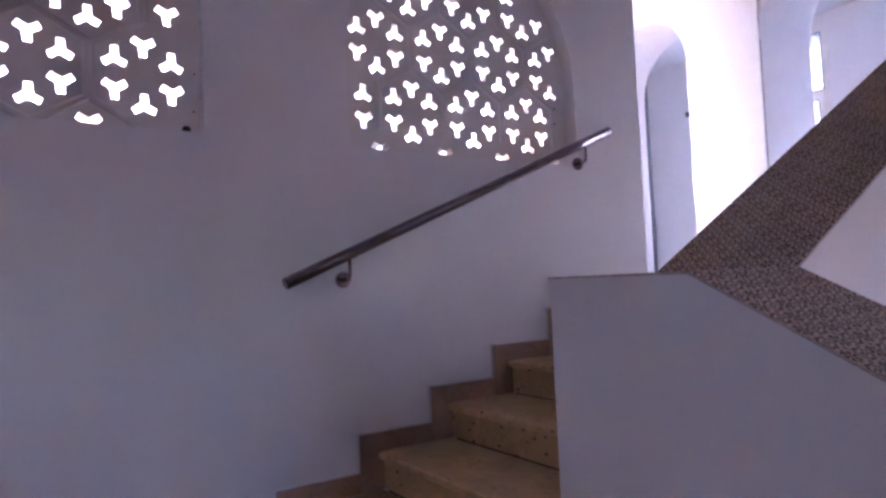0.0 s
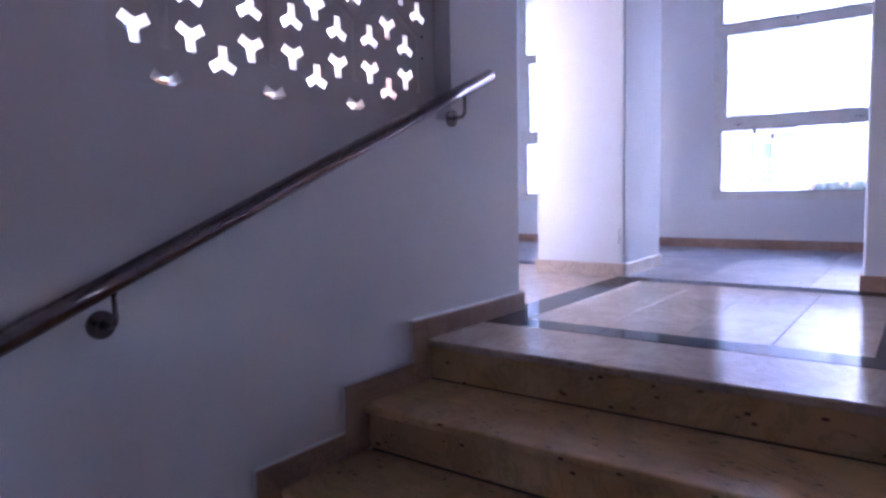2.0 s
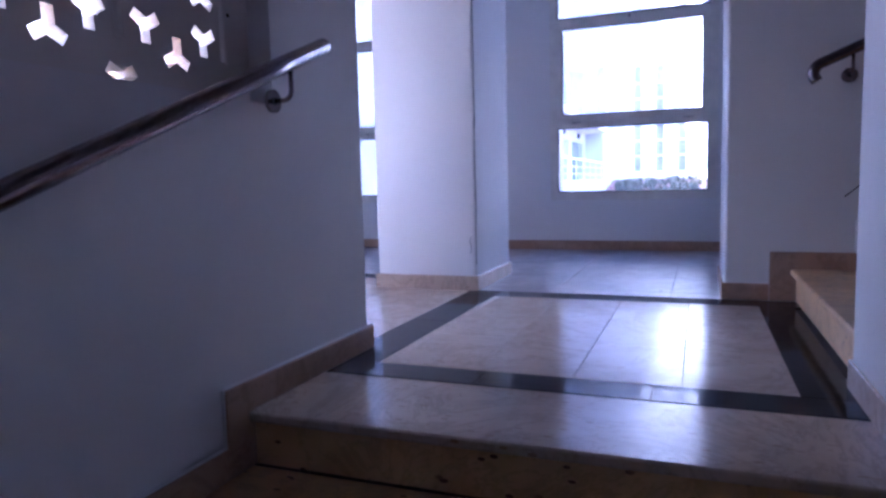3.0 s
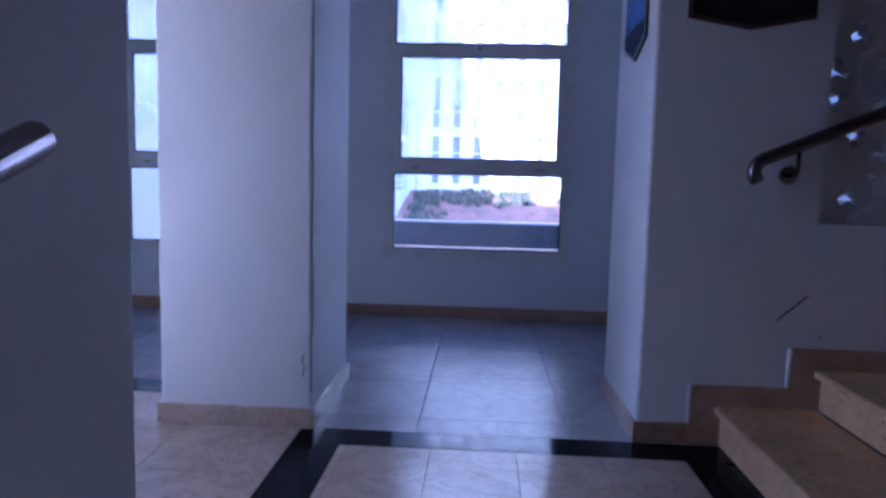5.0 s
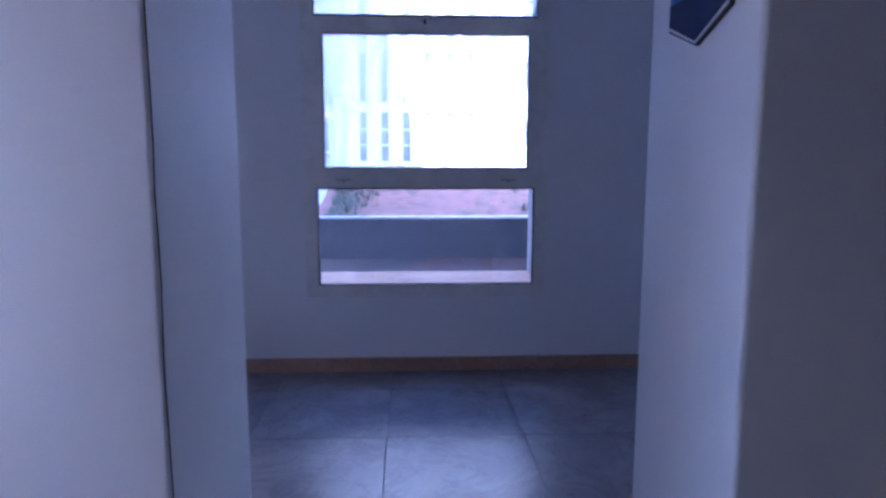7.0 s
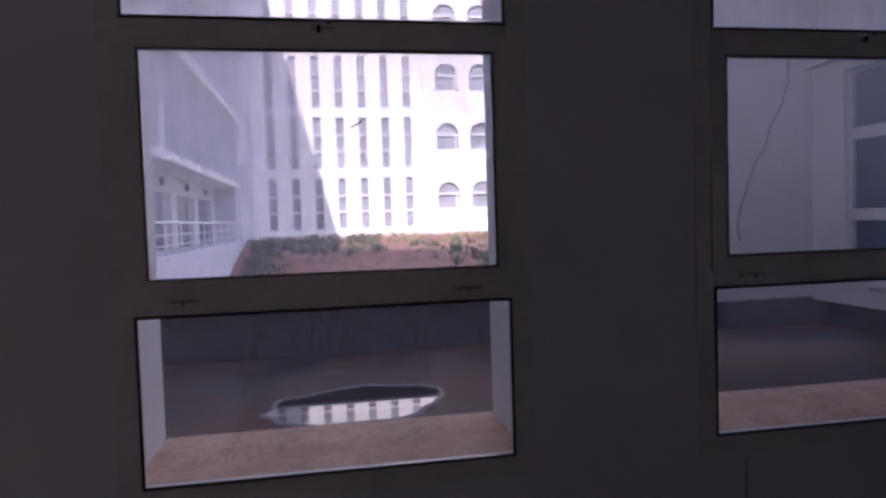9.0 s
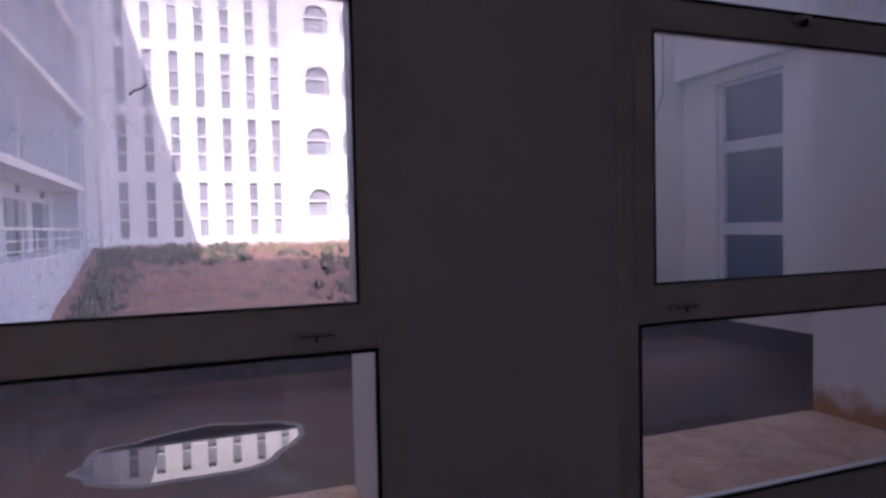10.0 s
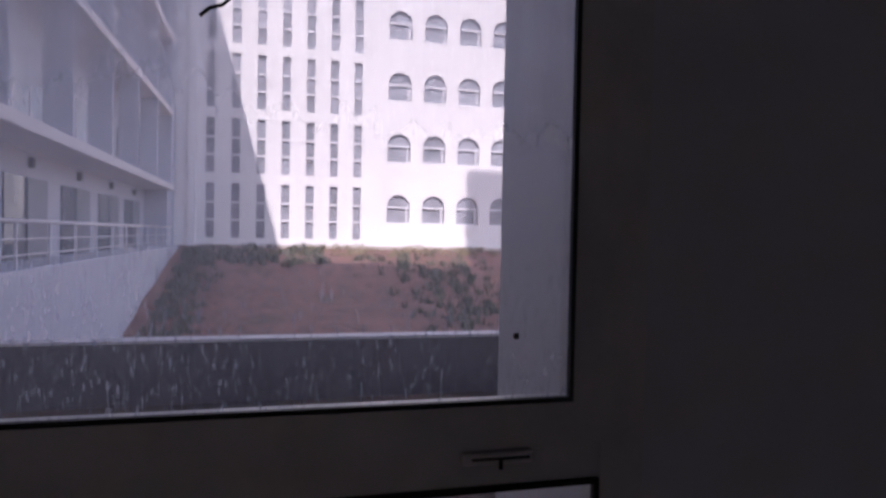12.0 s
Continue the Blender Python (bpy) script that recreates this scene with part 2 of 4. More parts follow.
BLACK = stone("black_granite", (0.010, 0.010, 0.014), (0.006, 0.006, 0.009), (0.05, 0.05, 0.06), (0.05, 0.13), 0.3, True, 0.06)
GROUT = plain("dark_grout", (0.10, 0.085, 0.075), 0.9)
STEEL = steel()
TILE = patterned_tile()
TILE_EDGE = plain("tile_edge", (0.60, 0.52, 0.46), 0.7, 0.0, 60, 0.5)
FRAME = painted_metal("cream_aluminium", (0.80, 0.77, 0.70))
GASKET = plain("black_gasket", (0.012, 0.012, 0.012), 0.6)
GLASS_MID = dusty_glass("dusty_glass", 0.55, 0.07, 0.42)
GLASS_LOW = dusty_glass("rain_marked_glass", 0.42, 0.07, 0.14)
GLASS_CLEAN = dusty_glass("cleaner_glass", 0.26, 0.10, 0.06)
DARK_GLASS = plain("dark_window_glass", (0.035, 0.05, 0.065), 0.08, 0.0, 2.0, 0.4)
SOIL, SCREED, UPSTAND, SILL = soil(), wet_screed(), stained_wall(), cracked_sill()
WATER = plain("puddle_water", (0.03, 0.026, 0.024), 0.015, 0.0, 3.0, 0.3)
LEAF = plain("dull_leaf", (0.115, 0.125, 0.075), 0.8, 0.0, 9.0, 0.5)
DRYGRASS = plain("dry_grass", (0.30, 0.24, 0.13), 0.9, 0.0, 4.0, 0.4)
DARKMETAL = plain("dark_metal", (0.02, 0.018, 0.017), 0.45)
BLACKMARK = plain("black_mark", (0.008, 0.008, 0.008), 0.8)
SILVER = painted_metal("pale_slab_paint", (0.72, 0.68, 0.66), 0.6)


# ---- mesh helpers ----
def box(bm, x0, x1, y0, y1, z0, z1):
    v = [bm.verts.new((x, y, z)) for x in (x0, x1) for y in (y0, y1) for z in (z0, z1)]
    for f in ((0, 1, 3, 2), (4, 6, 7, 5), (0, 4, 5, 1), (2, 3, 7, 6), (0, 2, 6, 4), (1, 5, 7, 3)):
        bm.faces.new([v[i] for i in f])
    return v


def soften(bm, width, segments=1):
    bmesh.ops.recalc_face_normals(bm, faces=bm.faces)
    bmesh.ops.bevel(bm, geom=bm.edges[:], offset=width, segments=segments, profile=0.5, affect="EDGES")


def mesh_of(name, bm, material):
    bmesh.ops.recalc_face_normals(bm, faces=bm.faces)
    me = bpy.data.meshes.new(name)
    bm.to_mesh(me)
    bm.free()
    me.materials.append(material)
    return me


def part(name, bm, material, parent=None, label=""):
    ob = new(name, bm if isinstance(bm, bpy.types.Mesh) else mesh_of(name, bm, material))
    ob.parent = parent
    return tagged(ob, label)


def thing(name, label, category, group="", kind="", at=(0, 0, 0)):
    ob = tagged(new(name), label, category, group, kind)
    ob.location = at
    return ob


def block(x0, x1, y0, y1, z0, z1, bevel=0.0, segments=1):
    bm = bmesh.new()
    box(bm, x0, x1, y0, y1, z0, z1)
    if bevel:
        soften(bm, bevel, segments)
    return bm


def prism(points, axis, lo, hi, bm=None):
    """A polygon in the plane across the axis, given in the other two coordinates, drawn out from lo to hi."""
    bm = bm or bmesh.new()

    def at(p, d):
        return {"x": (d, p[0], p[1]), "y": (p[0], d, p[1]), "z": (p[0], p[1], d)}[axis]

    a = [bm.verts.new(at(p, lo)) for p in points]
    b = [bm.verts.new(at(p, hi)) for p in points]
    bm.faces.new(a)
    bm.faces.new(b[::-1])
    for i in range(len(points)):
        j = (i + 1) % len(points)
        bm.faces.new((a[i], a[j], b[j], b[i]))
    return bm


def tube(points, radius, sides=20, bm=None, caps=True):
    """A round bar along a line of points."""
    bm = bm or bmesh.new()
    pts = [Vector(p) for p in points]
    rings = []
    side = None
    for i, p in enumerate(pts):
        d = (pts[min(i + 1, len(pts) - 1)] - pts[max(i - 1, 0)]).normalized()
        if side is None:
            side = d.orthogonal().normalized()
        side = (side - d * side.dot(d)).normalized()
        up = d.cross(side)
        rings.append([bm.verts.new(p + radius * (math.cos(a) * side + math.sin(a) * up)) for a in (2 * math.pi * k / sides for k in range(sides))])
    for a, b in zip(rings, rings[1:]):
        for k in range(sides):
            f = bm.faces.new((a[k], a[(k + 1) % sides], b[(k + 1) % sides], b[k]))
            f.smooth = True
    if caps:
        bm.faces.new(rings[0])
        bm.faces.new(rings[-1][::-1])
    return bm


def rounded(x0, x1, y0, y1, wobble, r, corners="nesw", n=5):
    """Plan of a pier with worn corners; corners names the sides that are rounded (ne, se, sw, nw)."""
    pts = []
    for cx, cy, a0, tag in ((x1, y1, 0, "ne"), (x0, y1, 90, "nw"), (x0, y0, 180, "sw"), (x1, y0, 270, "se")):
        if tag not in corners and corners != "nesw":
            pts.append((cx, cy))
            continue
        ox, oy = cx - math.copysign(r, cx - (x0 + x1) / 2), cy - math.copysign(r, cy - (y0 + y1) / 2)
        pts += [(ox + r * math.cos(radians(a0 + 90 * k / n)), oy + r * math.sin(radians(a0 + 90 * k / n))) for k in range(n + 1)]
    return pts


def arch_top(bm, axis, c, r, spring, top, lo, hi, half=None, n=20):
    """The masonry over a round arch: from the curve up to the height top, between the planes lo and hi."""
    half = half or r
    for i in range(n):
        a0, a1 = math.pi * i / n, math.pi * (i + 1) / n
        p = [(c - r * math.cos(a0), spring + r * math.sin(a0)), (c - r * math.cos(a1), spring + r * math.sin(a1))]
        prism([p[0], p[1], (p[1][0], top), (p[0][0], top)], axis, lo, hi, bm)


def clean(bm):
    bmesh.ops.remove_doubles(bm, verts=bm.verts, dist=0.0004)
    bm.verts.index_update()
    seen = {}
    for f in bm.faces:
        seen.setdefault(tuple(sorted(v.index for v in f.verts)), []).append(f)
    bmesh.ops.delete(bm, geom=[f for fs in seen.values() if len(fs) > 1 for f in fs], context="FACES_ONLY")
    return bm


def structure(name, bm, material, label, category="wall"):
    return tagged(new(name, mesh_of(name, bm, material)), label, category, "", "structure")


R, T = 0.17, 0.395          # riser, going
EDGE = -0.80                # nosing of the landing
LOW = -5 * R                # corner landing below
BAY = 2.165                 # spacing of the corridor windows
CEIL, HALL = 3.0, 3.0       # corridor ceiling, hall ceiling
SHAFT = 7.0                 # ceiling over the stairs, unseen, set high to dim the stairwell
WELL = 1.695                # inner side of the first flight
XL, XR = -3.18, 4.7         # ends of the corridor
HL = -4.6                   # end of the hall
PX0, PX1, PY0, PY1, LEDGE = 1.695, 2.05, -2.41, -2.045, 0.262
TOP = 22.0                  # roof of this building

# ---- stair wall with two arched screen openings ----
SCREENS = ((-1.325, 0.742, 0.915), (-3.465, 0.742, 0.925))
SPRING = 1.42
bm = bmesh.new()
ends = [-4.6]
for c, h, z in sorted(SCREENS):
    box(bm, -0.30, 0, ends[-1], c - h, -1.3, SHAFT)
    box(bm, -0.30, 0, c - h, c + h, -1.3, z)
    arch_top(bm, "x", c, h, SPRING, SHAFT, -0.30, 0)
    ends.append(c + h)
prism(rounded(-0.30, 0, ends[-1], 0, 0.0, 0.022, "ne"), "z", -1.3, SHAFT, bm)
structure("wall_stair", clean(bm), WHITE, "white plastered stair wall pierced by arched screen openings")
# Unseen wall; its gaps are added only to let daylight onto the pillar.
bm = bmesh.new()
box(bm, HL, -3.9, -0.25, 0, -0.3, HALL)
box(bm, -3.9, -2.7, -0.25, 0, 2.4, HALL)
box(bm, -2.7, -1.05, -0.25, 0, -0.3, HALL)
box(bm, -1.05, -0.87, -0.25, 0, -0.3, 0.9)
box(bm, -1.05, -0.87, -0.25, 0, 2.2, HALL)
box(bm, -0.87, -0.303, -0.25, 0, -0.3, HALL)
structure("wall_hall_south", clean(bm), WHITE, "white plastered hall wall with unseen gaps added for daylight")
# Unseen slab, added to limit direct sun through the gap below.
structure("porch_roof", block(HL - 0.25, -0.303, -3.6, -0.253, 3.3, 3.5), WHITE, "unseen white slab added to limit the sun entering the hall", "porch")
# Gap in this unseen end wall is added to light the hall from west.
bm = bmesh.new()
box(bm, HL - 0.25, HL, -0.25, 0.1, -0.3, HALL)
box(bm, HL - 0.25, HL, 0.1, 1.42, 2.5, HALL)
box(bm, HL - 0.25, HL, 1.42, 2.22, -0.3, HALL)
structure("wall_hall_end", clean(bm), WHITE, "white plastered end wall of the hall with a gap added for daylight")
# Unseen wall, added to block grazing light from the west.
structure("porch_wall", block(HL - 0.25, HL, -3.6, -0.253, -0.5, 3.298), WHITE, "unseen white wall added to block low light from the west", "porch")

# ---- arcade between hall and corridor ----
Y0, Y1 = 1.48, 2.22
AX = -1.75                  # far jamb of the west arch
bm = bmesh.new()
box(bm, HL, AX, Y0, Y1, -0.3, HALL)
prism(rounded(-0.69, -0.02, Y0 - 0.012, Y1, 0.0, 0.014, "nesw"), "z", -0.3, HALL, bm)
arch_top(bm, "y", (AX - 0.69) / 2, (-0.69 - AX) / 2, 2.06, HALL, Y0, Y1)
arch_top(bm, "y", 0.68, 0.70, 2.10, HALL, Y0, Y1)
structure("wall_arcade", clean(bm), WHITE, "thick white plastered arcade wall with chipped pillar corners")

# wall of the second flight, with its own screen opening
C2, H2S, B2 = 2.82, 0.742, 0.952
bm = bmesh.new()
prism(rounded(1.38, C2 - H2S, 1.50, 2.22, 0.0, 0.016, "sw"), "z", -0.3, SHAFT, bm)
box(bm, C2 - H2S, C2 + H2S, 1.50, 1.80, -0.3, B2)
arch_top(bm, "y", C2, H2S, 1.62, SHAFT, 1.50, 1.80)
box(bm, C2 + H2S, 6.2, 1.50, 1.80, -0.3, SHAFT)
structure("wall_upper_flight", clean(bm), WHITE, "white plastered wall beside the upper flight of stairs")
structure("wall_back", block(-0.30, 6.2, -4.62, -4.37, -2.2, SHAFT), WHITE, "plain white plastered wall behind the lower flight")
# Unseen wall; its small gap is added to light the stairwell.
bm = bmesh.new()
box(bm, 6.2, 6.45, -4.62, -3.2, -2.2, SHAFT)
box(bm, 6.2, 6.45, -3.2, -2.2, -2.2, 0.5)
box(bm, 6.2, 6.45, -3.2, -2.2, 0.8, SHAFT)
box(bm, 6.2, 6.45, -2.2, 1.80, -2.2, SHAFT)
structure("wall_east", clean(bm), WHITE, "white plastered stairwell wall with a small gap added for light")
# Unseen floor, added to stop light from below; brown stone cuts bounce.
structure("floor_cellar", block(-0.30, 6.45, -4.62, 1.80, -2.45, -2.2), STEP, "unseen stone floor added to stop light from under the stairs", "floor")
structure("ceiling_hall", block(HL - 0.25, -0.303, -0.25, Y1, HALL, HALL + 0.2), WHITE, "plain white plastered hall ceiling", "ceiling")
# Unseen wall; its low edge is added to keep hall light off the stairs.
structure("wall_over_hall", block(-0.301, -0.002, 0.002, Y0 - 0.014, 2.7, SHAFT), WHITE, "unseen white wall added over the hall opening to hold back light")
structure("wall_over_arcade", block(-0.30, 1.378, Y0, Y1, HALL + 0.001, SHAFT), WHITE, "white plastered wall over the arcade")
structure("ceiling_stairs", block(-0.30, 6.45, -4.62, Y1, SHAFT, SHAFT + 0.2), WHITE, "plain white plastered ceiling over the stairs", "ceiling")

# ---- corridor ----
WY, WT = 4.0, 0.70
bm = bmesh.new()
xs = [XL - 0.3]
for k in (-1, 0, 1):
    o = -0.015 if k == -1 else 0.0
    a, b = k * BAY - 0.068 + o, k * BAY + 1.378 + o + (0.065, 0.0, 0.165)[k + 1]
    box(bm, xs[-1], a, WY, WY + 0.055, -0.3, CEIL)
    box(bm, a, b, WY, WY + 0.055, -0.3, 0.497)
    box(bm, a, b, WY, WY + 0.055, 2.86, CEIL)
    xs.append(b)
box(bm, xs[-1], XR, WY, WY + 0.055, -0.3, CEIL)
structure("wall_window", clean(bm), WHITE, "white plastered window wall of the corridor")
bm = bmesh.new()
xs = [-9.0]
for k in (-1, 0, 1):
    o = -0.015 if k == -1 else 0.0
    a, b = k * BAY - 0.098 + o, k * BAY + 1.410 + o + (0.065, 0.0, 0.165)[k + 1]
    box(bm, xs[-1], a, WY + 0.056, WY + WT, -3.0, TOP)
    box(bm, a, b, WY + 0.056, WY + WT, -3.0, 0.497)
    box(bm, a, b, WY + 0.056, WY + WT, 2.87, TOP)
    xs.append(b)
box(bm, xs[-1], 9.0, WY + 0.056, WY + WT, -3.0, TOP)
structure("wall_window_outer", clean(bm), WHITE_OUT, "white rendered outer window wall with deep reveals")
structure("wall_corridor_west", block(XL - 0.25, XL, Y1, WY, -0.3, CEIL), WHITE, "plain white plastered corridor end wall")
structure("wall_corridor_east", block(XR, XR + 0.25, 1.80, WY, -0.3, CEIL), WHITE, "plain white plastered corridor end wall")
structure("ceiling_corridor", block(XL - 0.25, XR + 0.25, 1.80, WY, CEIL, CEIL + 0.2), WHITE, "plain white plastered corridor ceiling", "ceiling")

# ---- floors ----
floor = structure("floor", block(HL, 6.2, EDGE + 0.03, WY, -0.30, -0.012), GROUT, "marble landing and tiled corridor floor", "floor")
low_floor = structure("floor_lower", block(0, 2.43, -4.37, EDGE - 4 * T + 0.03, LOW - 0.25, LOW - 0.012), GROUT, "lower corner landing floor of stone slabs", "floor")


def slab(name, x0, x1, y0, y1, z, material, parent, gap=0.0012, thick=0.02):
    bm = block(x0 + gap, x1 - gap, y0 + gap, y1 - gap, z - thick, z, 0.0012)
    return part(name, bm, material, parent)


def paving(x0, x1, y0, y1, dx, dy, material, parent, ox=0.0, oy=0.0, z=0.0, gap=0.0015, name="tile"):
    """Slabs in a grid with joints through (ox, oy), cut at the edges."""
    def cuts(lo, hi, o, d):
        k = math.floor((lo - o) / d) + 1
        c = [lo]
        while o + k * d < hi - 0.01:
            if o + k * d > lo + 0.01:
                c.append(o + k * d)
            k += 1
        return c + [hi]
    cx, cy = cuts(x0, x1, ox, dx), cuts(y0, y1, oy, dy)
    for a, b in zip(cx, cx[1:]):
        for c, d in zip(cy, cy[1:]):
            slab(name, a, b, c, d, z, material, parent, gap)


# ---- windows ----
def ring(x0, x1, z0, z1, w, y0, y1, bevel=0.003):
    """Four mitred bars round an opening."""
    bm = bmesh.new()
    o = [(x0, z0), (x1, z0), (x1, z1), (x0, z1)]
    i = [(x0 + w, z0 + w), (x1 - w, z0 + w), (x1 - w, z1 - w), (x0 + w, z1 - w)]
    va = {(k, d): [bm.verts.new((p[0], d, p[1])) for p in pts] for k, pts in (("o", o), ("i", i)) for d in (y0, y1)}
    for n in range(4):
        q = (n + 1) % 4
        for a, b in ((("o", y0), ("i", y0)), (("i", y0), ("i", y1)), (("i", y1), ("o", y1)), (("o", y1), ("o", y0))):
            bm.faces.new((va[a][n], va[a][q], va[b][q], va[b][n]))
    bmesh.ops.recalc_face_normals(bm, faces=bm.faces)
    if bevel:
        bmesh.ops.bevel(bm, geom=[e for e in bm.edges if e.calc_face_angle(0) > 1], offset=bevel, segments=2, affect="EDGES")
    return bm


def window(name, label, dw=0.0, glass=GLASS_MID):
    """A white aluminium window: fixed light below, tilting sash in the middle, fixed light above."""
    w = thing(name, label, "window", "corridor windows", "structure")
    f = part("window_frame", ring(-0.066, 1.376 + dw, 0.499, 2.858, 0.056, WY - 0.006, WY + 0.05), FRAME, w)
    for z0, z1 in ((1.157, 1.225), (2.118, 2.168)):
        part("transom", block(-0.012, 1.322 + dw, WY - 0.005, WY + 0.048, z0, z1, 0.003, 2), FRAME, f)
    part("architrave", ring(-0.088, 1.398 + dw, 0.477, 2.88, 0.030, WY - 0.004, WY + 0.003, 0.002), FRAME, f)
    s = part("sash", ring(-0.024, 1.334 + dw, 1.214, 2.130, 0.066, WY - 0.018, WY + 0.028), FRAME, w)
    part("gasket", ring(0.040, 1.270 + dw, 1.278, 2.066, 0.007, WY - 0.0195, WY - 0.010, 0), GASKET, s, "black rubber gasket")
    part("pane", block(0.036, 1.274 + dw, WY - 0.004, WY + 0.002, 1.274, 2.070), glass, s, "dusty glass pane with dried rain marks").visible_shadow = False
    for z0, z1 in ((0.555, 1.157), (2.168, 2.802)):
        part("gasket", ring(-0.011, 1.321 + dw, z0, z1, 0.009, WY - 0.0085, WY + 0.002, 0), GASKET, w, "black rubber gasket")
        part("pane", block(-0.012, 1.322 + dw, WY + 0.010, WY + 0.016, z0, z1), GLASS_LOW, w, "dusty glass pane").visible_shadow = False
    for x in (0.10, 1.10):
        h = part("hinge", block(x, x + 0.11, WY - 0.022, WY - 0.004, 1.193, 1.210, 0.003), FRAME, w)
        part("hinge_pin", block(x + 0.012, x + 0.098, WY - 0.033, WY - 0.029, 1.2035, 1.2065), DARKMETAL, h)
        part("hinge_screw", block(x + 0.052, x + 0.057, WY - 0.033, WY - 0.029, 1.190, 1.203), DARKMETAL, h)
    l = part("latch", block(0.62, 0.70, WY - 0.048, WY - 0.012, 2.137, 2.155, 0.004), FRAME, w, "small cream tilt latch")
    part("latch_bolt", block(0.640, 0.652, WY - 0.052, WY - 0.03, 2.120, 2.142, 0.002), DARKMETAL, l)
    part("latch_bolt", block(0.672, 0.690, WY - 0.052, WY - 0.03, 2.146, 2.152, 0.002), DARKMETAL, l)
    part("window_sill", block(-0.097, 1.409 + dw, WY + 0.055, WY + WT + 0.02, 0.499, 0.515, 0.004), SILL, w, "weathered pinkish cracked outer sill")
    return w


window("window_1", "cream aluminium window with dusty panes and tilting middle sash")
window("window_2", "wide cream aluminium window beyond the white pillar", 0.065).location = (-BAY - 0.015, 0, 0)
window("window_3", "wide cream aluminium window with dusty panes and tilting sash", 0.165, GLASS_CLEAN).location = (BAY, 0, 0)


# ---- stairs ----
def step(parent, x0, x1, y0, going, z, along="y"):
    """One stone step: tread with rounded nosing and the riser under it. y0 is the nosing line."""
    def turned(bm):
        if along == "x":
            bmesh.ops.transform(bm, matrix=Matrix(((0, 1, 0, 0), (1, 0, 0, 0), (0, 0, 1, 0), (0, 0, 0, 1))), verts=bm.verts)
        return bm
    t = part("tread", turned(block(x0, x1, y0, y0 + going + 0.02, z - 0.032, z, 0.009, 3)), STEP, parent)
    part("riser", turned(block(x0, x1, y0 + 0.028, y0 + 0.05, z - R + 0.001, z - 0.033, 0.001)), STEP, parent)
    return t


stair_1 = thing("staircase", "straight flight of flecked beige stone steps beside the wall", "stairs", "stairs", "structure")
for i in range(1, 5):
    step(stair_1, 0.002, WELL - 0.002, EDGE - i * T, T, -i * R)
core = bmesh.new()
pts = [(EDGE + 0.04, -0.034)]
for i in range(1, 5):
    pts += [(EDGE + 0.052 - (i - 1) * T, -i * R - 0.034), (EDGE + 0.052 - i * T, -i * R - 0.034)]
pts += [(EDGE + 0.052 - 4 * T, LOW - 0.2), (EDGE + 0.04, LOW - 0.2)]
part("stair_core", prism([(a, b) for a, b in pts], "x", 0.004, WELL - 0.004, core), GROUT, stair_1)
part("riser", block(0.002, WELL - 0.002, EDGE + 0.028, EDGE + 0.05, -R + 0.001, -0.033, 0.001), STEP, stair_1)
landing_edge = part("landing_slab", block(0.002, WELL + 0.02, EDGE, -0.357, -0.032, 0.0, 0.009, 3), CREAM, floor)

stair_2 = thing("staircase", "upper flight of flecked beige stone steps rising to the next floor", "stairs", "stairs", "structure")
X2, T2 = 1.70, 0.40
for i in range(1, 9):
    step(stair_2, -0.05, 1.498, X2 + (i - 1) * T2, T2, i * R, "x")
pts = [(X2 + 0.05, -0.02)]
for i in range(1, 9):
    pts += [(X2 + 0.052 + (i - 1) * T2, i * R - 0.034), (X2 + 0.052 + i * T2, i * R - 0.034)]
pts += [(X2 + 0.052 + 8 * T2, -0.02)]
part("stair_core", prism(pts, "y", -0.048, 1.496), GROUT, stair_2)

stair_0 = thing("staircase", "lower flight of flecked beige stone steps leading down", "stairs", "stairs", "structure")
X0 = 2.43
for i in range(1, 7):
    t0 = X0 + (i - 1) * T2
    part("tread", block(t0 - 0.02, t0 + T2, -4.37, -2.412, LOW - i * R - 0.032, LOW - i * R, 0.009, 3), STEP, stair_0)
    part("riser", block(t0 - 0.05, t0 - 0.028, -4.37, -2.412, LOW - i * R + 0.001, LOW - (i - 1) * R - 0.033, 0.001), STEP, stair_0)

# ---- stepped skirting ----
SK = 0.09


def stepped_skirting(points, axis, lo, hi, parent_name, label):
    s = thing(parent_name, label, "skirting", "", "structure")
    for pts in points:
        bm = prism(pts, axis, lo, hi)
        soften(bm, 0.003, 1)
        part("skirting_piece", bm, SKIRT, s)
        if axis == "y" and pts[1][0] > X2:
            # white filler left along the upright end of the piece
            x, z0, z1 = pts[0][0], pts[-1][1] - R, pts[-1][1]
            part("filler", block(x - 0.013, x - 0.001, lo + 0.002, hi, z0 + 0.001, z1 - 0.001, 0.003), WHITE, s, "white plaster filler")
        if axis == "x" and pts[0][0] > -4.0:
            y, z1 = pts[0][0], pts[-1][1]
            part("filler", block(lo + 0.001, hi - 0.002, y - 0.010, y - 0.001, z1 - R + 0.002, z1 + 0.006, 0.003), WHITE, s, "white plaster filler")
            part("filler", block(lo + 0.001, hi - 0.004, y - 0.001, pts[-2][0] - 0.001, z1 + 0.001, z1 + 0.007, 0.002), WHITE, s, "white plaster filler")
    return s


pieces = [[(EDGE - 0.095, -R), (EDGE + 0.03, -R), (EDGE + 0.03, 0.0), (0.014, 0.0), (0.014, SK), (EDGE - 0.095, SK)]]
for i in range(1, 5):
    y, z = EDGE - i * T, -i * R
    lowz = z - R if i < 4 else LOW
    pieces.append([(y - 0.095, lowz), (y + 0.03, lowz), (y + 0.03, z), (y + T - 0.097, z), (y + T - 0.097, z + SK), (y - 0.095, z + SK)])
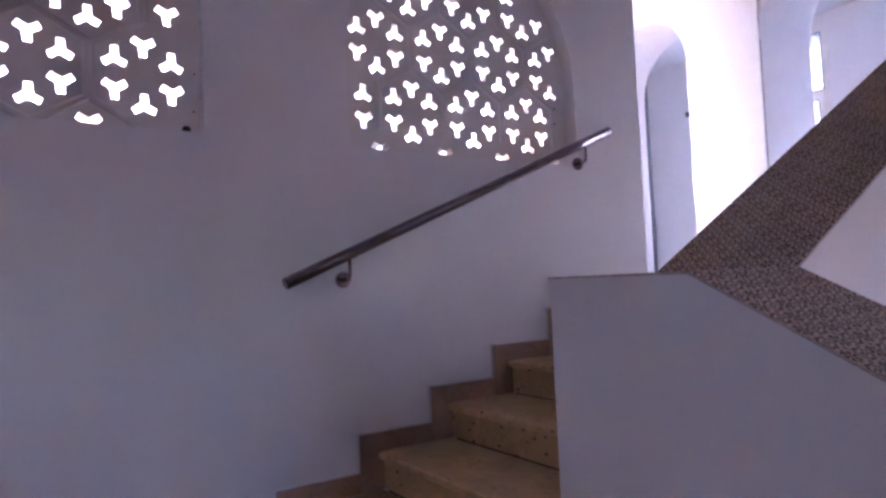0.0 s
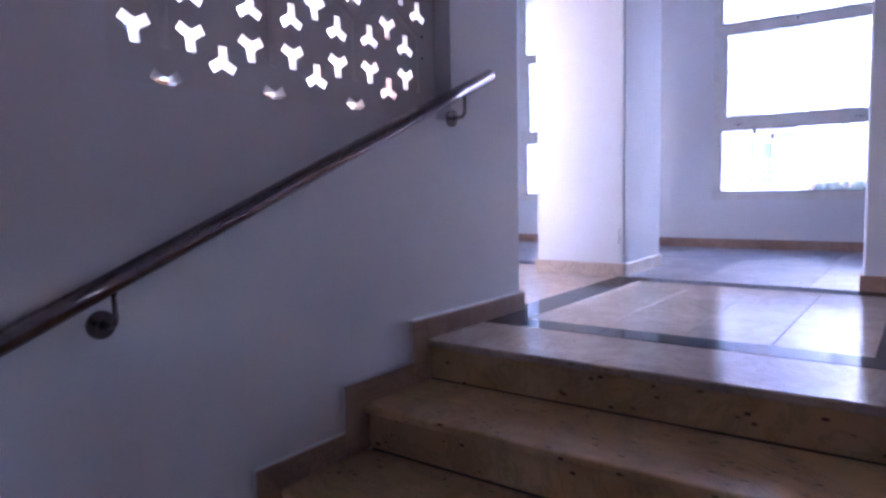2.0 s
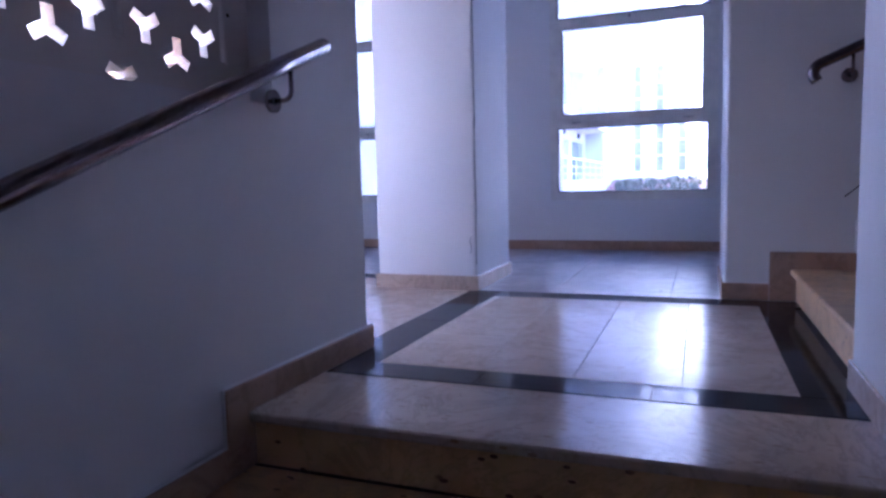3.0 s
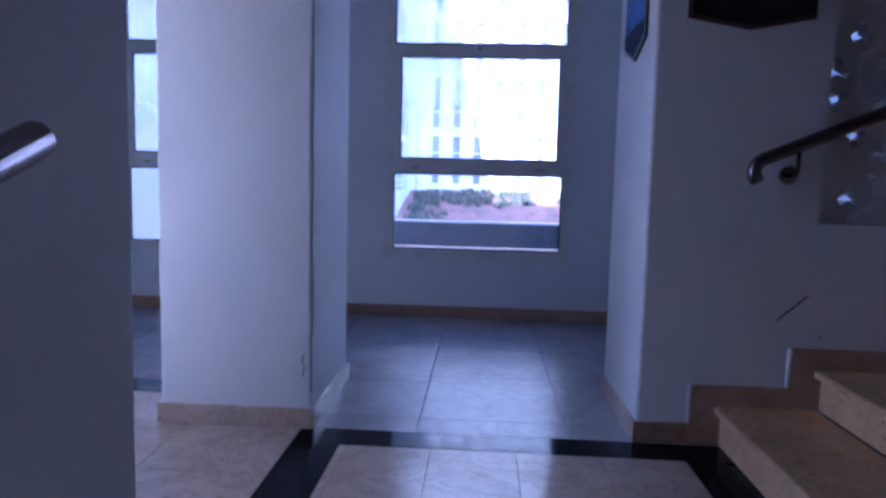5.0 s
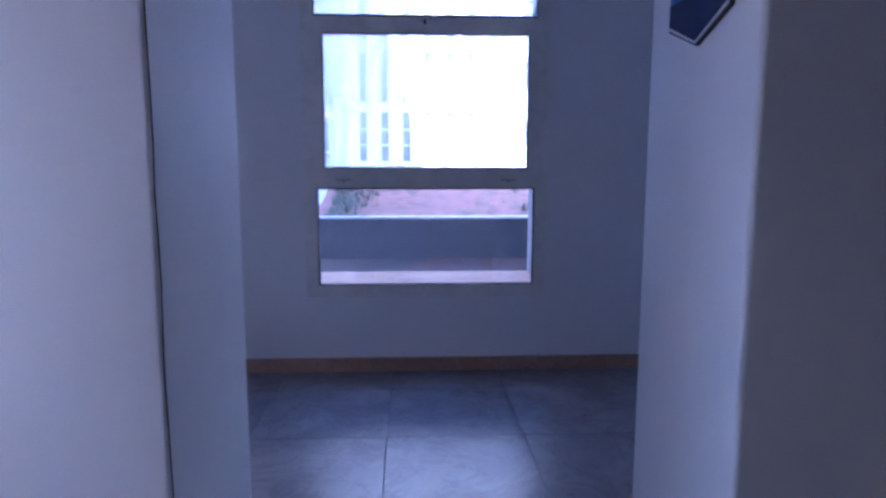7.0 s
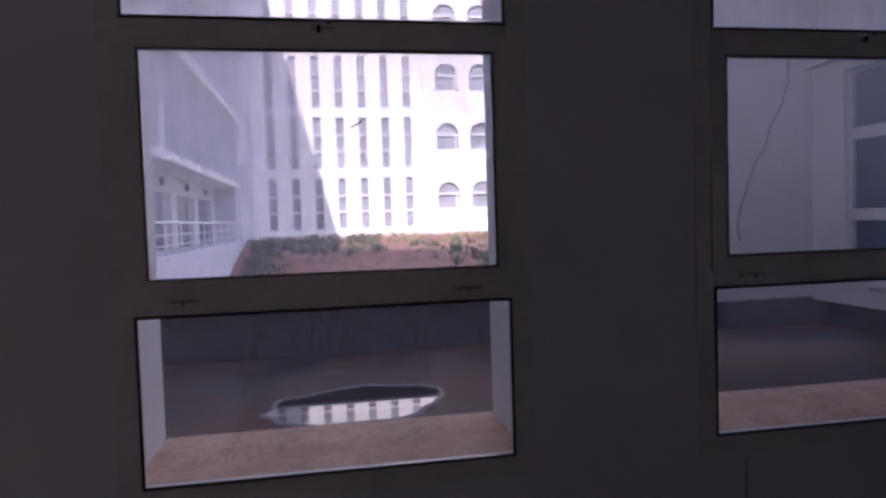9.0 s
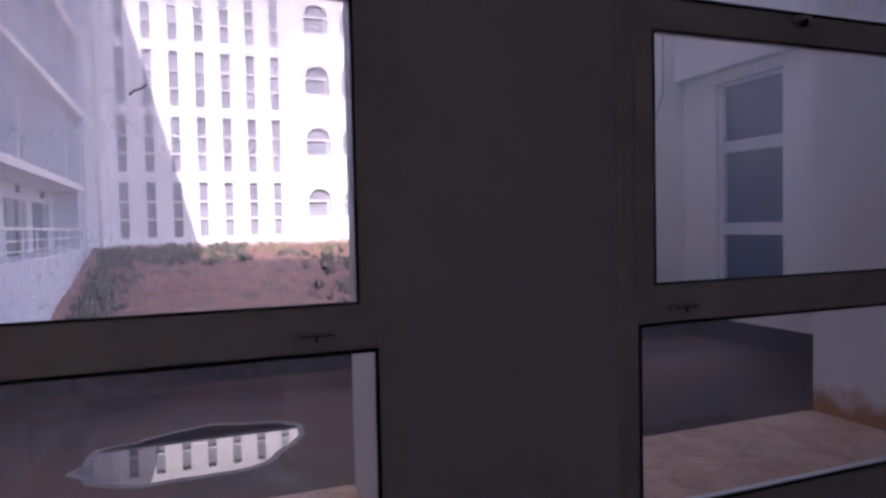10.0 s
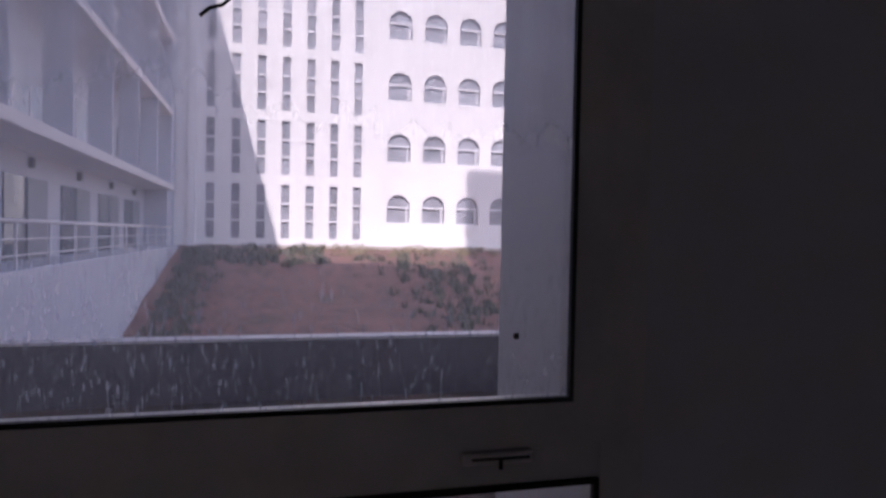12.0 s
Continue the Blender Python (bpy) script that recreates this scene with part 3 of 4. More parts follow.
pieces.append([(-4.37, LOW), (EDGE - 4 * T - 0.097, LOW), (EDGE - 4 * T - 0.097, LOW + SK), (-4.37, LOW + SK)])
stepped_skirting(pieces, "x", 0.001, 0.016, "skirting_stair", "stepped brown stone skirting following the flight")
pieces = [[(1.366, 0.0), (X2 - 0.10, 0.0), (X2 - 0.10, SK), (1.366, SK)]]
for i in range(1, 9):
    x, z = X2 + (i - 1) * T2, i * R
    pieces.append([(x - 0.098, z - R), (x + 0.03, z - R), (x + 0.03, z), (x + T2 - 0.10, z), (x + T2 - 0.10, z + SK), (x - 0.098, z + SK)])
stepped_skirting(pieces, "y", 1.484, 1.499, "skirting_upper", "stepped dark brown stone skirting beside the upper flight")
base = thing("baseboard", "brown stone skirting along hall and corridor walls", "skirting", "", "structure")
for b in ((XL + 0.001, XR, WY - 0.015, WY - 0.001), (-0.704, -0.006, Y0 - 0.027, Y0 - 0.013), (-0.019, -0.005, Y0 - 0.012, Y1 + 0.014),
          (-0.705, -0.691, Y0 - 0.012, Y1 + 0.014), (1.365, 1.379, 1.500, Y1 + 0.014), (-0.69, -0.02, Y1 + 0.001, Y1 + 0.014),
          (1.38, C2 - H2S, Y1 + 0.001, Y1 + 0.014), (XL, AX, Y1 + 0.001, Y1 + 0.014), (HL, AX, Y0 - 0.015, Y0 - 0.001),
          (HL, 0.0, 0.001, 0.014), (PX0 - 0.014, PX0 - 0.001, EDGE + 0.01, -0.058), (AX + 0.001, AX + 0.015, Y0, Y1)):
    part("skirting_piece", block(*b, 0.0, SK, 0.003), CREAM if b[2] < 1.6 and -0.8 < b[0] else SKIRT, base)


# ---- pierced screens ----
def trefoil(y, z, up, size=1.0):
    """Outline of one three-armed hole, counter-clockwise."""
    pts = []
    for k in range(3):
        a = radians((90 if up else -90) + 120 * k)
        d, n = Vector((math.cos(a), math.sin(a))), Vector((-math.sin(a), math.cos(a)))
        L, w = 0.048 * size, 0.0135 * size
        pts += [d * L - n * w * 1.15, d * L + n * w * 1.15, d * w * 0.9 + n * w * 1.02]
    return [(y + p.x, z + p.y) for p in pts]


def clip_low(poly, zmin):
    out = []
    for p, q in zip(poly, poly[1:] + poly[:1]):
        if p[1] >= zmin:
            out.append(p)
        if (p[1] >= zmin) != (q[1] >= zmin):
            f = (zmin - p[1]) / (q[1] - p[1])
            out.append((p[0] + f * (q[0] - p[0]), zmin))
    return out


def arch_outline(c, h, bottom, spring, n=28):
    pts = [(c - h, bottom), (c + h, bottom)]
    return pts + [(c + h * math.cos(math.pi * k / n), spring + h * math.sin(math.pi * k / n)) for k in range(n + 1)]


def screen_panel(name, label, c, h, bottom, spring, hex_y, hex_z, plane, pitch=0.386, group="pierced screens"):
    """A cast screen of six-hole rosettes. plane(u, v, d) gives the place of a point d behind the room face."""
    from mathutils.geometry import delaunay_2d_cdt
    DX, DZ, thick = pitch, 0.334, 0.07
    outline = arch_outline(c, h + 0.004, bottom - 0.004, spring)
    inner = lambda u, v, m: (abs(u - c) < h - m and bottom + 0.01 < v <= spring) or (v > spring and math.hypot(u - c, v - spring) < h - m)
    holes, centres = [], []
    for j in range(-2, 6):
        for i in range(-4, 6):
            cu, cv = hex_y + DX * (i + (0.5 if j % 2 else 0.0)), hex_z + DZ * j
            if abs(cu - c) > h + 0.3 or cv > spring + h + 0.2:
                continue
            centres.append((cu, cv))
            for k in range(6):
                a = radians(90 + 60 * k)
                u, v = cu + 0.124 * math.cos(a), cv + 0.124 * math.sin(a)
                poly = trefoil(u, v, k % 2 == 1)
                poly = clip_low(poly, bottom + 0.012)
                if len(poly) >= 3 and max(p[1] for p in poly) > bottom + 0.03 and all(inner(p[0], p[1], 0.02) or p[1] <= bottom + 0.013 and abs(p[0] - c) < h - 0.02 for p in poly):
                    holes.append(poly)
    verts, faces = [Vector(p) for p in outline], [list(range(len(outline)))]
    for poly in holes:
        faces.append(list(range(len(verts), len(verts) + len(poly))))
        verts += [Vector(p) for p in poly]
    v2, _, f2, _, _, of = delaunay_2d_cdt(verts, [], faces, 1, 1e-5)
    bm = bmesh.new()
    front = [bm.verts.new(plane(p.x, p.y, 0.0)) for p in v2]
    back = [bm.verts.new(plane(p.x, p.y, thick)) for p in v2]
    count = {}
    solid = [f for f, o in zip(f2, of) if list(o) == [0]]
    for f in solid:
        bm.faces.new([front[i] for i in f])
        bm.faces.new([back[i] for i in reversed(f)])
        for a, b in zip(f, f[1:] + f[:1]):
            count[(min(a, b), max(a, b))] = count.get((min(a, b), max(a, b)), 0) + 1
    for (a, b), n in count.items():
        if n == 1:
            bm.faces.new((front[a], front[b], back[b], back[a]))
    s = thing(name, label, "screen", group, "structure")
    part("screen_plate", bm, PATCHY, s)
    # raised ribs round every rosette
    rb = bmesh.new()
    done = set()
    for cu, cv in centres:
        for k in range(6):
            a0, a1 = radians(30 + 60 * k + 60), radians(30 + 60 * k)
            p = Vector((cu + 0.2229 * math.cos(a0), cv + 0.2229 * math.sin(a0)))
            q = Vector((cu + 0.2229 * math.cos(a1), cv + 0.2229 * math.sin(a1)))
            key = tuple(round(x, 2) for x in ((p + q) / 2))
            if key in done or not (inner(p.x, p.y, 0.03) and inner(q.x, q.y, 0.03)):
                continue
            done.add(key)
            d = (q - p).normalized()
            nrm = Vector((-d.y, d.x))
            prof = ((-0.016, 0.0005), (-0.006, -0.006), (0.006, -0.006), (0.016, 0.0005))
            ends_ = [[rb.verts.new(plane(*(e + nrm * w), dd)) for w, dd in prof] for e in (p, q)]
            for m_ in range(3):
                rb.faces.new((ends_[0][m_], ends_[0][m_ + 1], ends_[1][m_ + 1], ends_[1][m_]))
            rb.faces.new(ends_[0])
            rb.faces.new(ends_[1][::-1])
    part("screen_rib", rb, PATCHY, s)
    return s


DEPTH = 0.085
screen_1 = screen_panel("screen_1", "pierced cement screen of three-armed holes in an arched opening", -1.325, 0.742, 0.915, SPRING, -1.665, 1.145,
                        lambda u, v, d: (-DEPTH - d, u, v))
screen_2 = screen_panel("screen_2", "pierced cement screen with a chipped lower corner", -3.465, 0.742, 0.925, SPRING, -2.940, 1.160,
                        lambda u, v, d: (-DEPTH - d, u, v), 0.402)
screen_3 = screen_panel("screen_3", "pierced cement screen in shade beside the upper flight", C2, H2S, B2, 1.62, 2.233, 1.190,
                        lambda u, v, d: (u, 1.50 + DEPTH + d, v))


for s, (c, h, z) in zip((screen_1, screen_2), SCREENS):
    part("screen_sill", block(-0.295, -0.157, c - h + 0.002, c + h - 0.002, z + 0.001, z + 0.046, 0.006), STEP, s, "ochre stone sill behind the screen")

# ---- parapets with patterned coping ----
def uv_from(ob_mesh, fn):
    layer = ob_mesh.uv_layers.new(name="UVMap")
    for loop in ob_mesh.loops:
        layer.data[loop.index].uv = fn(ob_mesh.vertices[loop.vertex_index].co)


SLOPE = 0.55
TOP1 = 1.19
YT = PY1 + (TOP1 - LEDGE) / SLOPE
parapet_1 = thing("parapet", "white plastered stair parapet with patterned tile coping", "parapet", "stair parapets", "structure")
part("parapet_wall", prism([(PY0, LOW - 0.2), (-0.06, LOW - 0.2), (-0.06, TOP1), (YT, TOP1), (PY1, LEDGE), (PY0, LEDGE)], "x", PX0, PX1), WHITE, parapet_1)
parapet_0 = thing("parapet", "white plastered parapet of the lower flight with patterned tile coping", "parapet", "stair parapets", "structure")
S0 = 0.52
part("parapet_wall", prism([(PX1, -2.4), (6.19, -2.4), (6.19, LEDGE - S0 * (6.19 - PX1)), (PX1, LEDGE)], "y", PY0, PY1), WHITE, parapet_0)
parapet_2 = thing("parapet", "tall white plastered parapet between landing and stairwell", "parapet", "stair parapets", "structure")
part("parapet_wall", prism([(1.709, -0.3), (6.19, -0.3), (6.19, TOP1 + 0.42 * 4.5), (2.05, TOP1), (1.709, TOP1)], "y", -0.058, 0.10 - 0.16), WHITE, parapet_2)


def coping(parent, origin, run, across, length, width, n_long, n_wide, offset=0.0, fine=1.0):
    """Glazed tiles laid along a parapet top."""
    o, a, b = Vector(origin), Vector(run).normalized(), Vector(across).normalized()
    n = a.cross(b)
    if n.z < 0:
        n = -n
    la, lb = length / n_long, width / n_wide
    for i in range(n_long):
        for j in range(n_wide):
            g = 0.0012
            bm = bmesh.new()
            vs = []
            for du, dv, dn in ((g, g, 0.0005), (la - g, g, 0.0005), (la - g, lb - g, 0.0005), (g, lb - g, 0.0005),
                               (g, g, 0.005), (la - g, g, 0.005), (la - g, lb - g, 0.005), (g, lb - g, 0.005)):
                vs.append(bm.verts.new(o + a * (i * la + du) + b * (j * lb + dv) + n * dn))
            for f in ((3, 2, 1, 0), (4, 5, 6, 7), (0, 1, 5, 4), (1, 2, 6, 5), (2, 3, 7, 6), (3, 0, 4, 7)):
                bm.faces.new([vs[k] for k in f])
            me = mesh_of("coping_tile", bm, TILE)
            me.materials.append(TILE_EDGE)
            for poly in me.polygons:
                poly.material_index = 0 if abs(poly.normal.dot(n)) > 0.7 else 1
            uv_from(me, lambda co: ((co - o).dot(a) * fine + offset, (co - o).dot(b) * fine))
            part("coping_tile", me, TILE, parent)


W_ = PX1 - PX0
run1 = Vector((0, YT - PY1, TOP1 - LEDGE))
coping(parapet_1, (PX0 - 0.004, YT, TOP1), (0, 1, 0), (1, 0, 0), -0.06 - YT, W_ + 0.004, 2, 2, 0.03)
coping(parapet_1, (PX0 - 0.004, PY1, LEDGE), run1, (1, 0, 0), run1.length, W_ + 0.004, 10, 2)
coping(parapet_1, (PX0 - 0.004, PY0 - 0.004, LEDGE), (0, 1, 0), (1, 0, 0), PY1 - PY0 + 0.004, W_ + 0.004, 2, 2, 0.12, 1.25)
run0 = Vector((1.0, 0, -S0))
coping(parapet_0, (PX1 + 0.001, PY0 - 0.003, LEDGE), run0, (0, 1, 0), 3.4, PY1 - PY0 + 0.003, 17, 2)


# ---- handrails ----
def handrail(name_label, lo, hi, wall, brackets, curl=False):
    """Steel tube on rosette brackets. wall: unit vector from the wall into the room."""
    rail = thing("handrail", name_label, "handrail", "handrails")
    lo, hi, wall = Vector(lo), Vector(hi), Vector(wall)
    d = (hi - lo).normalized()
    pts = [lo + d * (k / 6) * (hi - lo).length for k in range(7)]
    if curl:
        bend = []
        r = 0.050
        for k in range(9):
            a = radians(k * 105 / 8)
            start = lo
            down = Vector((0, 0, -1))
            side = (down - d * down.dot(d)).normalized()
            bend.append(start - d * r * math.sin(a) + side * r * (1 - math.cos(a)))
        last = (bend[-1] - bend[-2]).normalized()
        pts = [bend[-1] + last * 0.012] + bend[::-1] + pts[1:]
    part("rail_tube", tube(pts, 0.0265, 28), STEEL, rail)
    if not curl:
        for e, s in ((lo, -1), (hi, 1)):
            part("end_cap", tube([e + d * s * 0.0005, e + d * s * 0.004], 0.0255, 24), STEEL, rail)
    for t in brackets:
        p = lo + d * t
        base_ = Vector((0.0, p.y, p.z - 0.115)) if abs(wall.x) else Vector((p.x, 1.5, p.z - 0.115))
        b = part("bracket", tube([base_ + wall * 0.001, base_ + wall * 0.009, base_ + wall * 0.013], 0.036, 28), STEEL, rail)
        knee = Vector(p) + Vector((0, 0, -0.10))
        arm = [base_ + wall * 0.012]
        for k in range(7):
            a = radians(90 * k / 6)
            arm.append(knee - wall * 0.03 * (1 - math.sin(a)) + Vector((0, 0, 0.03 * (1 - math.cos(a)) - 0.015)))
        arm.append(p + Vector((0, 0, -0.02)))
        part("bracket_arm", tube(arm, 0.0075, 14), STEEL, b)
        part("screw_cap", tube([base_ + wall * 0.013, base_ + wall * 0.017], 0.012, 16), DARKMETAL, b)
    return rail


handrail("round brushed steel handrail on two brackets beside the stairs", (0.085, -2.43, 0.286), (0.0755, -0.395, 1.122), (1, 0, 0), (0.325, 1.985))
handrail("round steel handrail with down-turned end by the upper flight", (1.80, 1.415, 1.203), (5.4, 1.415, 2.72), (0, -1, 0), (0.15, 1.6, 3.0), True)


# ---- wall plaques ----
def plaque(label, w, h, cut, border, edge, field, band, place):
    p = thing("wall_plaque", label, "plaque", "plaques")
    def outline(s, d):
        hw, hh, cc = w / 2 - s, h / 2 - s, cut
        return [(-hw, -hh + cc), (0, -hh), (hw, -hh + cc), (hw, hh - cc), (0, hh), (-hw, hh - cc)]
    for nm, s, d0, d1, mat in (("plaque_frame", 0.0, 0.0, 0.012, border), ("plaque_border", 0.006, 0.012, 0.014, edge), ("plaque_field", 0.014, 0.014, 0.016, field)):
        bm = prism(outline(s, 0), "y", -d0, -d1)
        part(nm, bm, mat, p)
    o = outline(0.014, 0)
    part("plaque_band", prism([o[0], o[1], o[2], (w / 2 - 0.014, -h * 0.22), (-w / 2 + 0.014, -h * 0.22)], "y", -0.016, -0.018), band, p)
    p.matrix_basis = place
    return p


BLUE_LIGHT = plain("pale_blue_print", (0.13, 0.27, 0.66), 0.85, 0.0, 12, 0.6)
BLUE_DARK = plain("navy_print", (0.012, 0.025, 0.09), 0.85, 0.0, 12, 0.4)
WHITE_EDGE = plain("white_card", (0.75, 0.74, 0.72), 0.5)
BROWN_WOOD = plain("brown_lacquered_wood", (0.09, 0.045, 0.02), 0.35, 0.0, 20, 0.5)
BLACK_FIELD = plain("black_panel", (0.012, 0.012, 0.014), 0.3)
plaque("blue and white printed plaque with clipped corners", 0.40, 0.52, 0.07, DARKMETAL, WHITE_EDGE, BLUE_LIGHT, BLUE_DARK, pose(1.379, 1.84, 1.915, 0, 0, -90))
plaque("dark wooden plaque with pointed lower edge", 0.50, 0.62, 0.045, BROWN_WOOD, BROWN_WOOD, BLACK_FIELD, BLACK_FIELD, pose(1.75, 1.499, 2.03, 0, 0, 0))

# small marks on the walls
def mark(label, points, radius, category="mark"):
    return tagged(part("wall_mark", tube(points, radius, 8), BLACKMARK), label, category)


mark("thin black line drawn on the white wall", [(1.937, 1.4985, 0.544), (2.0, 1.4985, 0.600), (2.057, 1.4985, 0.653)], 0.003)
mark("small black nail hole in the white wall", [(2.118, 1.4990, 0.478), (2.118, 1.4965, 0.478)], 0.005)
mark("hairline crack below a corridor window", [(2.29, 3.9995, 0.44), (2.288, 3.9995, 0.3), (2.292, 3.9995, 0.2), (2.289, 3.9995, 0.1)], 0.0016, "crack")
hook = thing("wall_hook", "small dark metal hook on the corridor wall", "hook")
part("hook_plate", block(-2.53, -2.47, WY - 0.012, WY - 0.001, 2.26, 2.33, 0.003), DARKMETAL, hook)
part("hook_arm", tube([(-2.5, WY - 0.012, 2.28), (-2.5, WY - 0.05, 2.275), (-2.5, WY - 0.06, 2.30)], 0.006, 10), DARKMETAL, hook)
pipe = thing("drain_pipe", "grey painted vertical pipe in the corridor corner", "pipe")
part("pipe_run", tube([(XL + 0.045, WY - 0.05, 0.0), (XL + 0.045, WY - 0.05, CEIL)], 0.035, 16), plain("grey_pipe_paint", (0.24, 0.26, 0.30), 0.5), pipe)

# dirt stuck on the middle pane
feather = thing("twig", "small dark twig stuck to the dusty pane", "debris")
chip = tagged(part("dirt_speck", block(1.179, 1.187, WY - 0.009, WY - 0.0045, 1.370, 1.379, 0.001), BLACKMARK), "black speck of dirt on the pane", "debris")
part("twig_stem", tube([(0.745, WY - 0.008, 1.792), (0.757, WY - 0.008, 1.803), (0.772, WY - 0.008, 1.808), (0.782, WY - 0.008, 1.818)], 0.0024, 8), BLACKMARK, feather)

# chips, bolt holes and a strip of red tape on the screens
for y, z, r in ((-2.779, 0.950, 0.018), (-2.742, 1.193, 0.004), (-2.748, 1.03, 0.004)):
    mark("dark chip at the edge of the cement screen", [(-DEPTH - 0.001, y, z), (-DEPTH + 0.003, y, z)], r, "chip")
for y, z in ((-0.674, 1.267), (-0.675, 1.177)):
    mark("dark bolt hole in the cement screen", [(-DEPTH - 0.001, y, z), (-DEPTH + 0.002, y, z)], 0.006, "hole")
RED = plain("red_tape", (0.65, 0.02, 0.04), 0.5)
tagged(part("tape_strip", block(-0.204, -0.200, -0.945, -0.905, 0.97, 1.64), RED), "strip of red tape behind the screen", "tape")
crack_rng = random.Random(4)
mark("ragged crack along the pillar corner", [(-0.019 + crack_rng.uniform(-0.003, 0.003), Y0 - 0.0115 + crack_rng.uniform(-0.001, 0.003), 0.16 + 0.11 * k) for k in range(18)], 0.0018, "crack")
mark("ragged crack in the pillar skirting corner", [(-0.05, Y0 - 0.0125, 0.33), (-0.062, Y0 - 0.0125, 0.30), (-0.05, Y0 - 0.0125, 0.27), (-0.058, Y0 - 0.0125, 0.23)], 0.002, "crack")

# ---- terrace outside ----
TZ = -0.17
KY = 9.85
structure("terrace", block(-9, 8.5, WY + WT, KY, TZ - 0.3, TZ), SCREED, "damp dark screed terrace outside the windows", "terrace")
up = structure("upstand", block(-9, 8.5, KY, KY + 0.18, TZ - 0.3, 0.43), UPSTAND, "stained dark upstand wall along the terrace edge", "upstand")
part("upstand_cap", block(-9, 8.5, KY - 0.02, KY + 0.20, 0.43, 0.462, 0.006), SILVER, up, "pale mortar capping")
# Dark wall added in the gap, standing in for shade under the wing.
structure("upstand_side", block(7.6, 7.8, 4.75, KY - 0.03, TZ - 0.3, 0.40), UPSTAND, "dark wall added in the shaded gap under the wing", "upstand")
pud = bmesh.new()
rim = bmesh.new()
outer, inner_ = [], []
for k in range(48):
    a = 2 * math.pi * k / 48
    f = 0.97 + 0.18 * noise.noise((math.cos(a) * 1.7, math.sin(a) * 1.7, 3.0)) + 0.09 * noise.noise((math.cos(a) * 4, math.sin(a) * 4, 9.0))
    x, y = 0.86 + 0.80 * f * math.cos(a), 7.56 + 0.56 * f * math.sin(a) + 0.10 * math.cos(a)
    inner_.append((x, y))
    outer.append((0.86 + (x - 0.86) * 1.07, 7.56 + (y - 7.56) * 1.10))
pud.faces.new([pud.verts.new((x, y, TZ + 0.004)) for x, y in inner_])
puddle = tagged(part("puddle", pud, WATER), "shallow rain puddle reflecting the building on the terrace", "puddle", "", "structure")
i_ = [rim.verts.new((x, y, TZ + 0.0035)) for x, y in inner_]
o_ = [rim.verts.new((x, y, TZ + 0.0015)) for x, y in outer]
for k in range(48):
    rim.faces.new((i_[k], i_[(k + 1) % 48], o_[(k + 1) % 48], o_[k]))
DRY = plain("dried_silt", (0.26, 0.235, 0.22), 0.9, 0.0, 20, 0.5)
part("silt_rim", rim, DRY, puddle, "pale dried silt rim")


# ---- ground, courtyard ----
def ground_height(x, y):
    base_ = 0.72 + (min(y, 39.0) - 39.0) * 0.186
    if y < 9.6:
        base_ = 0.72 + (9.6 - 39) * 0.186
    hump = 0.35 * noise.noise((x * 0.22, y * 0.22, 0.0)) + 0.12 * noise.noise((x * 0.8, y * 0.8, 5.0))
    near = min(1.0, max(0.0, (38.6 - y) / 4.0)) if y < 38.6 else 0.0
    return base_ + hump * near


bm = bmesh.new()
ys = [-1500, -300, -60, -20, 0, 4.8] + [9.6 + 0.6 * k for k in range(51)] + [46, 60, 150, 400, 1500]
xs_ = [-1500, -300, -60, -25, -12] + [-8 + 0.6 * k for k in range(56)] + [32, 60, 300, 1500]
grid = [[bm.verts.new((x, y, ground_height(x, y))) for x in xs_] for y in ys]
for a, b in zip(grid, grid[1:]):
    for k in range(len(xs_) - 1):
        bm.faces.new((a[k], a[k + 1], b[k + 1], b[k])).smooth = True
structure("ground", bm, SOIL, "bare red soil of the courtyard with weeds", "ground")


def weeds(name, label, n, where, size, material):
    """Many small leaf blades and clumps as one mass."""
    rng = random.Random(name)
    vs, fs = [], []
    for _ in range(n):
        x, y = where(rng)
        z = ground_height(x, y)
        s = size * rng.uniform(0.5, 1.5)
        for _ in range(9):
            a, lean = rng.uniform(0, 6.28), rng.uniform(0.1, 0.9)
            bx, by = x + rng.gauss(0, 0.3 * s), y + rng.gauss(0, 0.3 * s)
            w, hgt = 0.12 * s, s * rng.uniform(0.4, 1.0)
            c, d = math.cos(a), math.sin(a)
            i = len(vs)
            vs += [(bx - w * d, by + w * c, z - 0.03), (bx + w * d, by - w * c, z - 0.03),
                   (bx + lean * hgt * c * 0.6 + w * d, by + lean * hgt * d * 0.6 - w * c, z + hgt * 0.6), (bx + lean * hgt * c, by + lean * hgt * d, z + hgt)]
            fs += [(i, i + 1, i + 2), (i, i + 2, i + 3)]
    me = bpy.data.meshes.new(name)
    me.from_pydata(vs, [], fs)
    me.materials.append(material)
    return tagged(new(name, me), label, "weeds", "", "stuff")


weeds("weeds_wing", "low dusty green weeds along the wing", 260, lambda r: (-3.0 + abs(r.gauss(0, 0.9)), r.uniform(20, 38)), 0.30, LEAF)
weeds("weeds_far", "low green weeds before the far building", 170, lambda r: (r.uniform(-3, 3.5), r.uniform(34.0, 38.6)), 0.32, LEAF)
weeds("weeds_right", "straggling green weeds on the soil", 260, lambda r: (r.gauss(8.5, 1.6), r.uniform(22, 37)), 0.34, LEAF)
weeds("dry_grass", "dry straw-coloured grass by the far wall", 160, lambda r: (r.uniform(0, 14), r.uniform(36.8, 38.8)), 0.28, DRYGRASS)

# ---- far building ----
FY, ST, NST = 39.0, 3.36, 7
far = thing("apartment_building", "tall white rendered building with slit and arched windows", "building")
bm = bmesh.new()
slits = [-2.20 + 1.262 * k for k in range(7)]
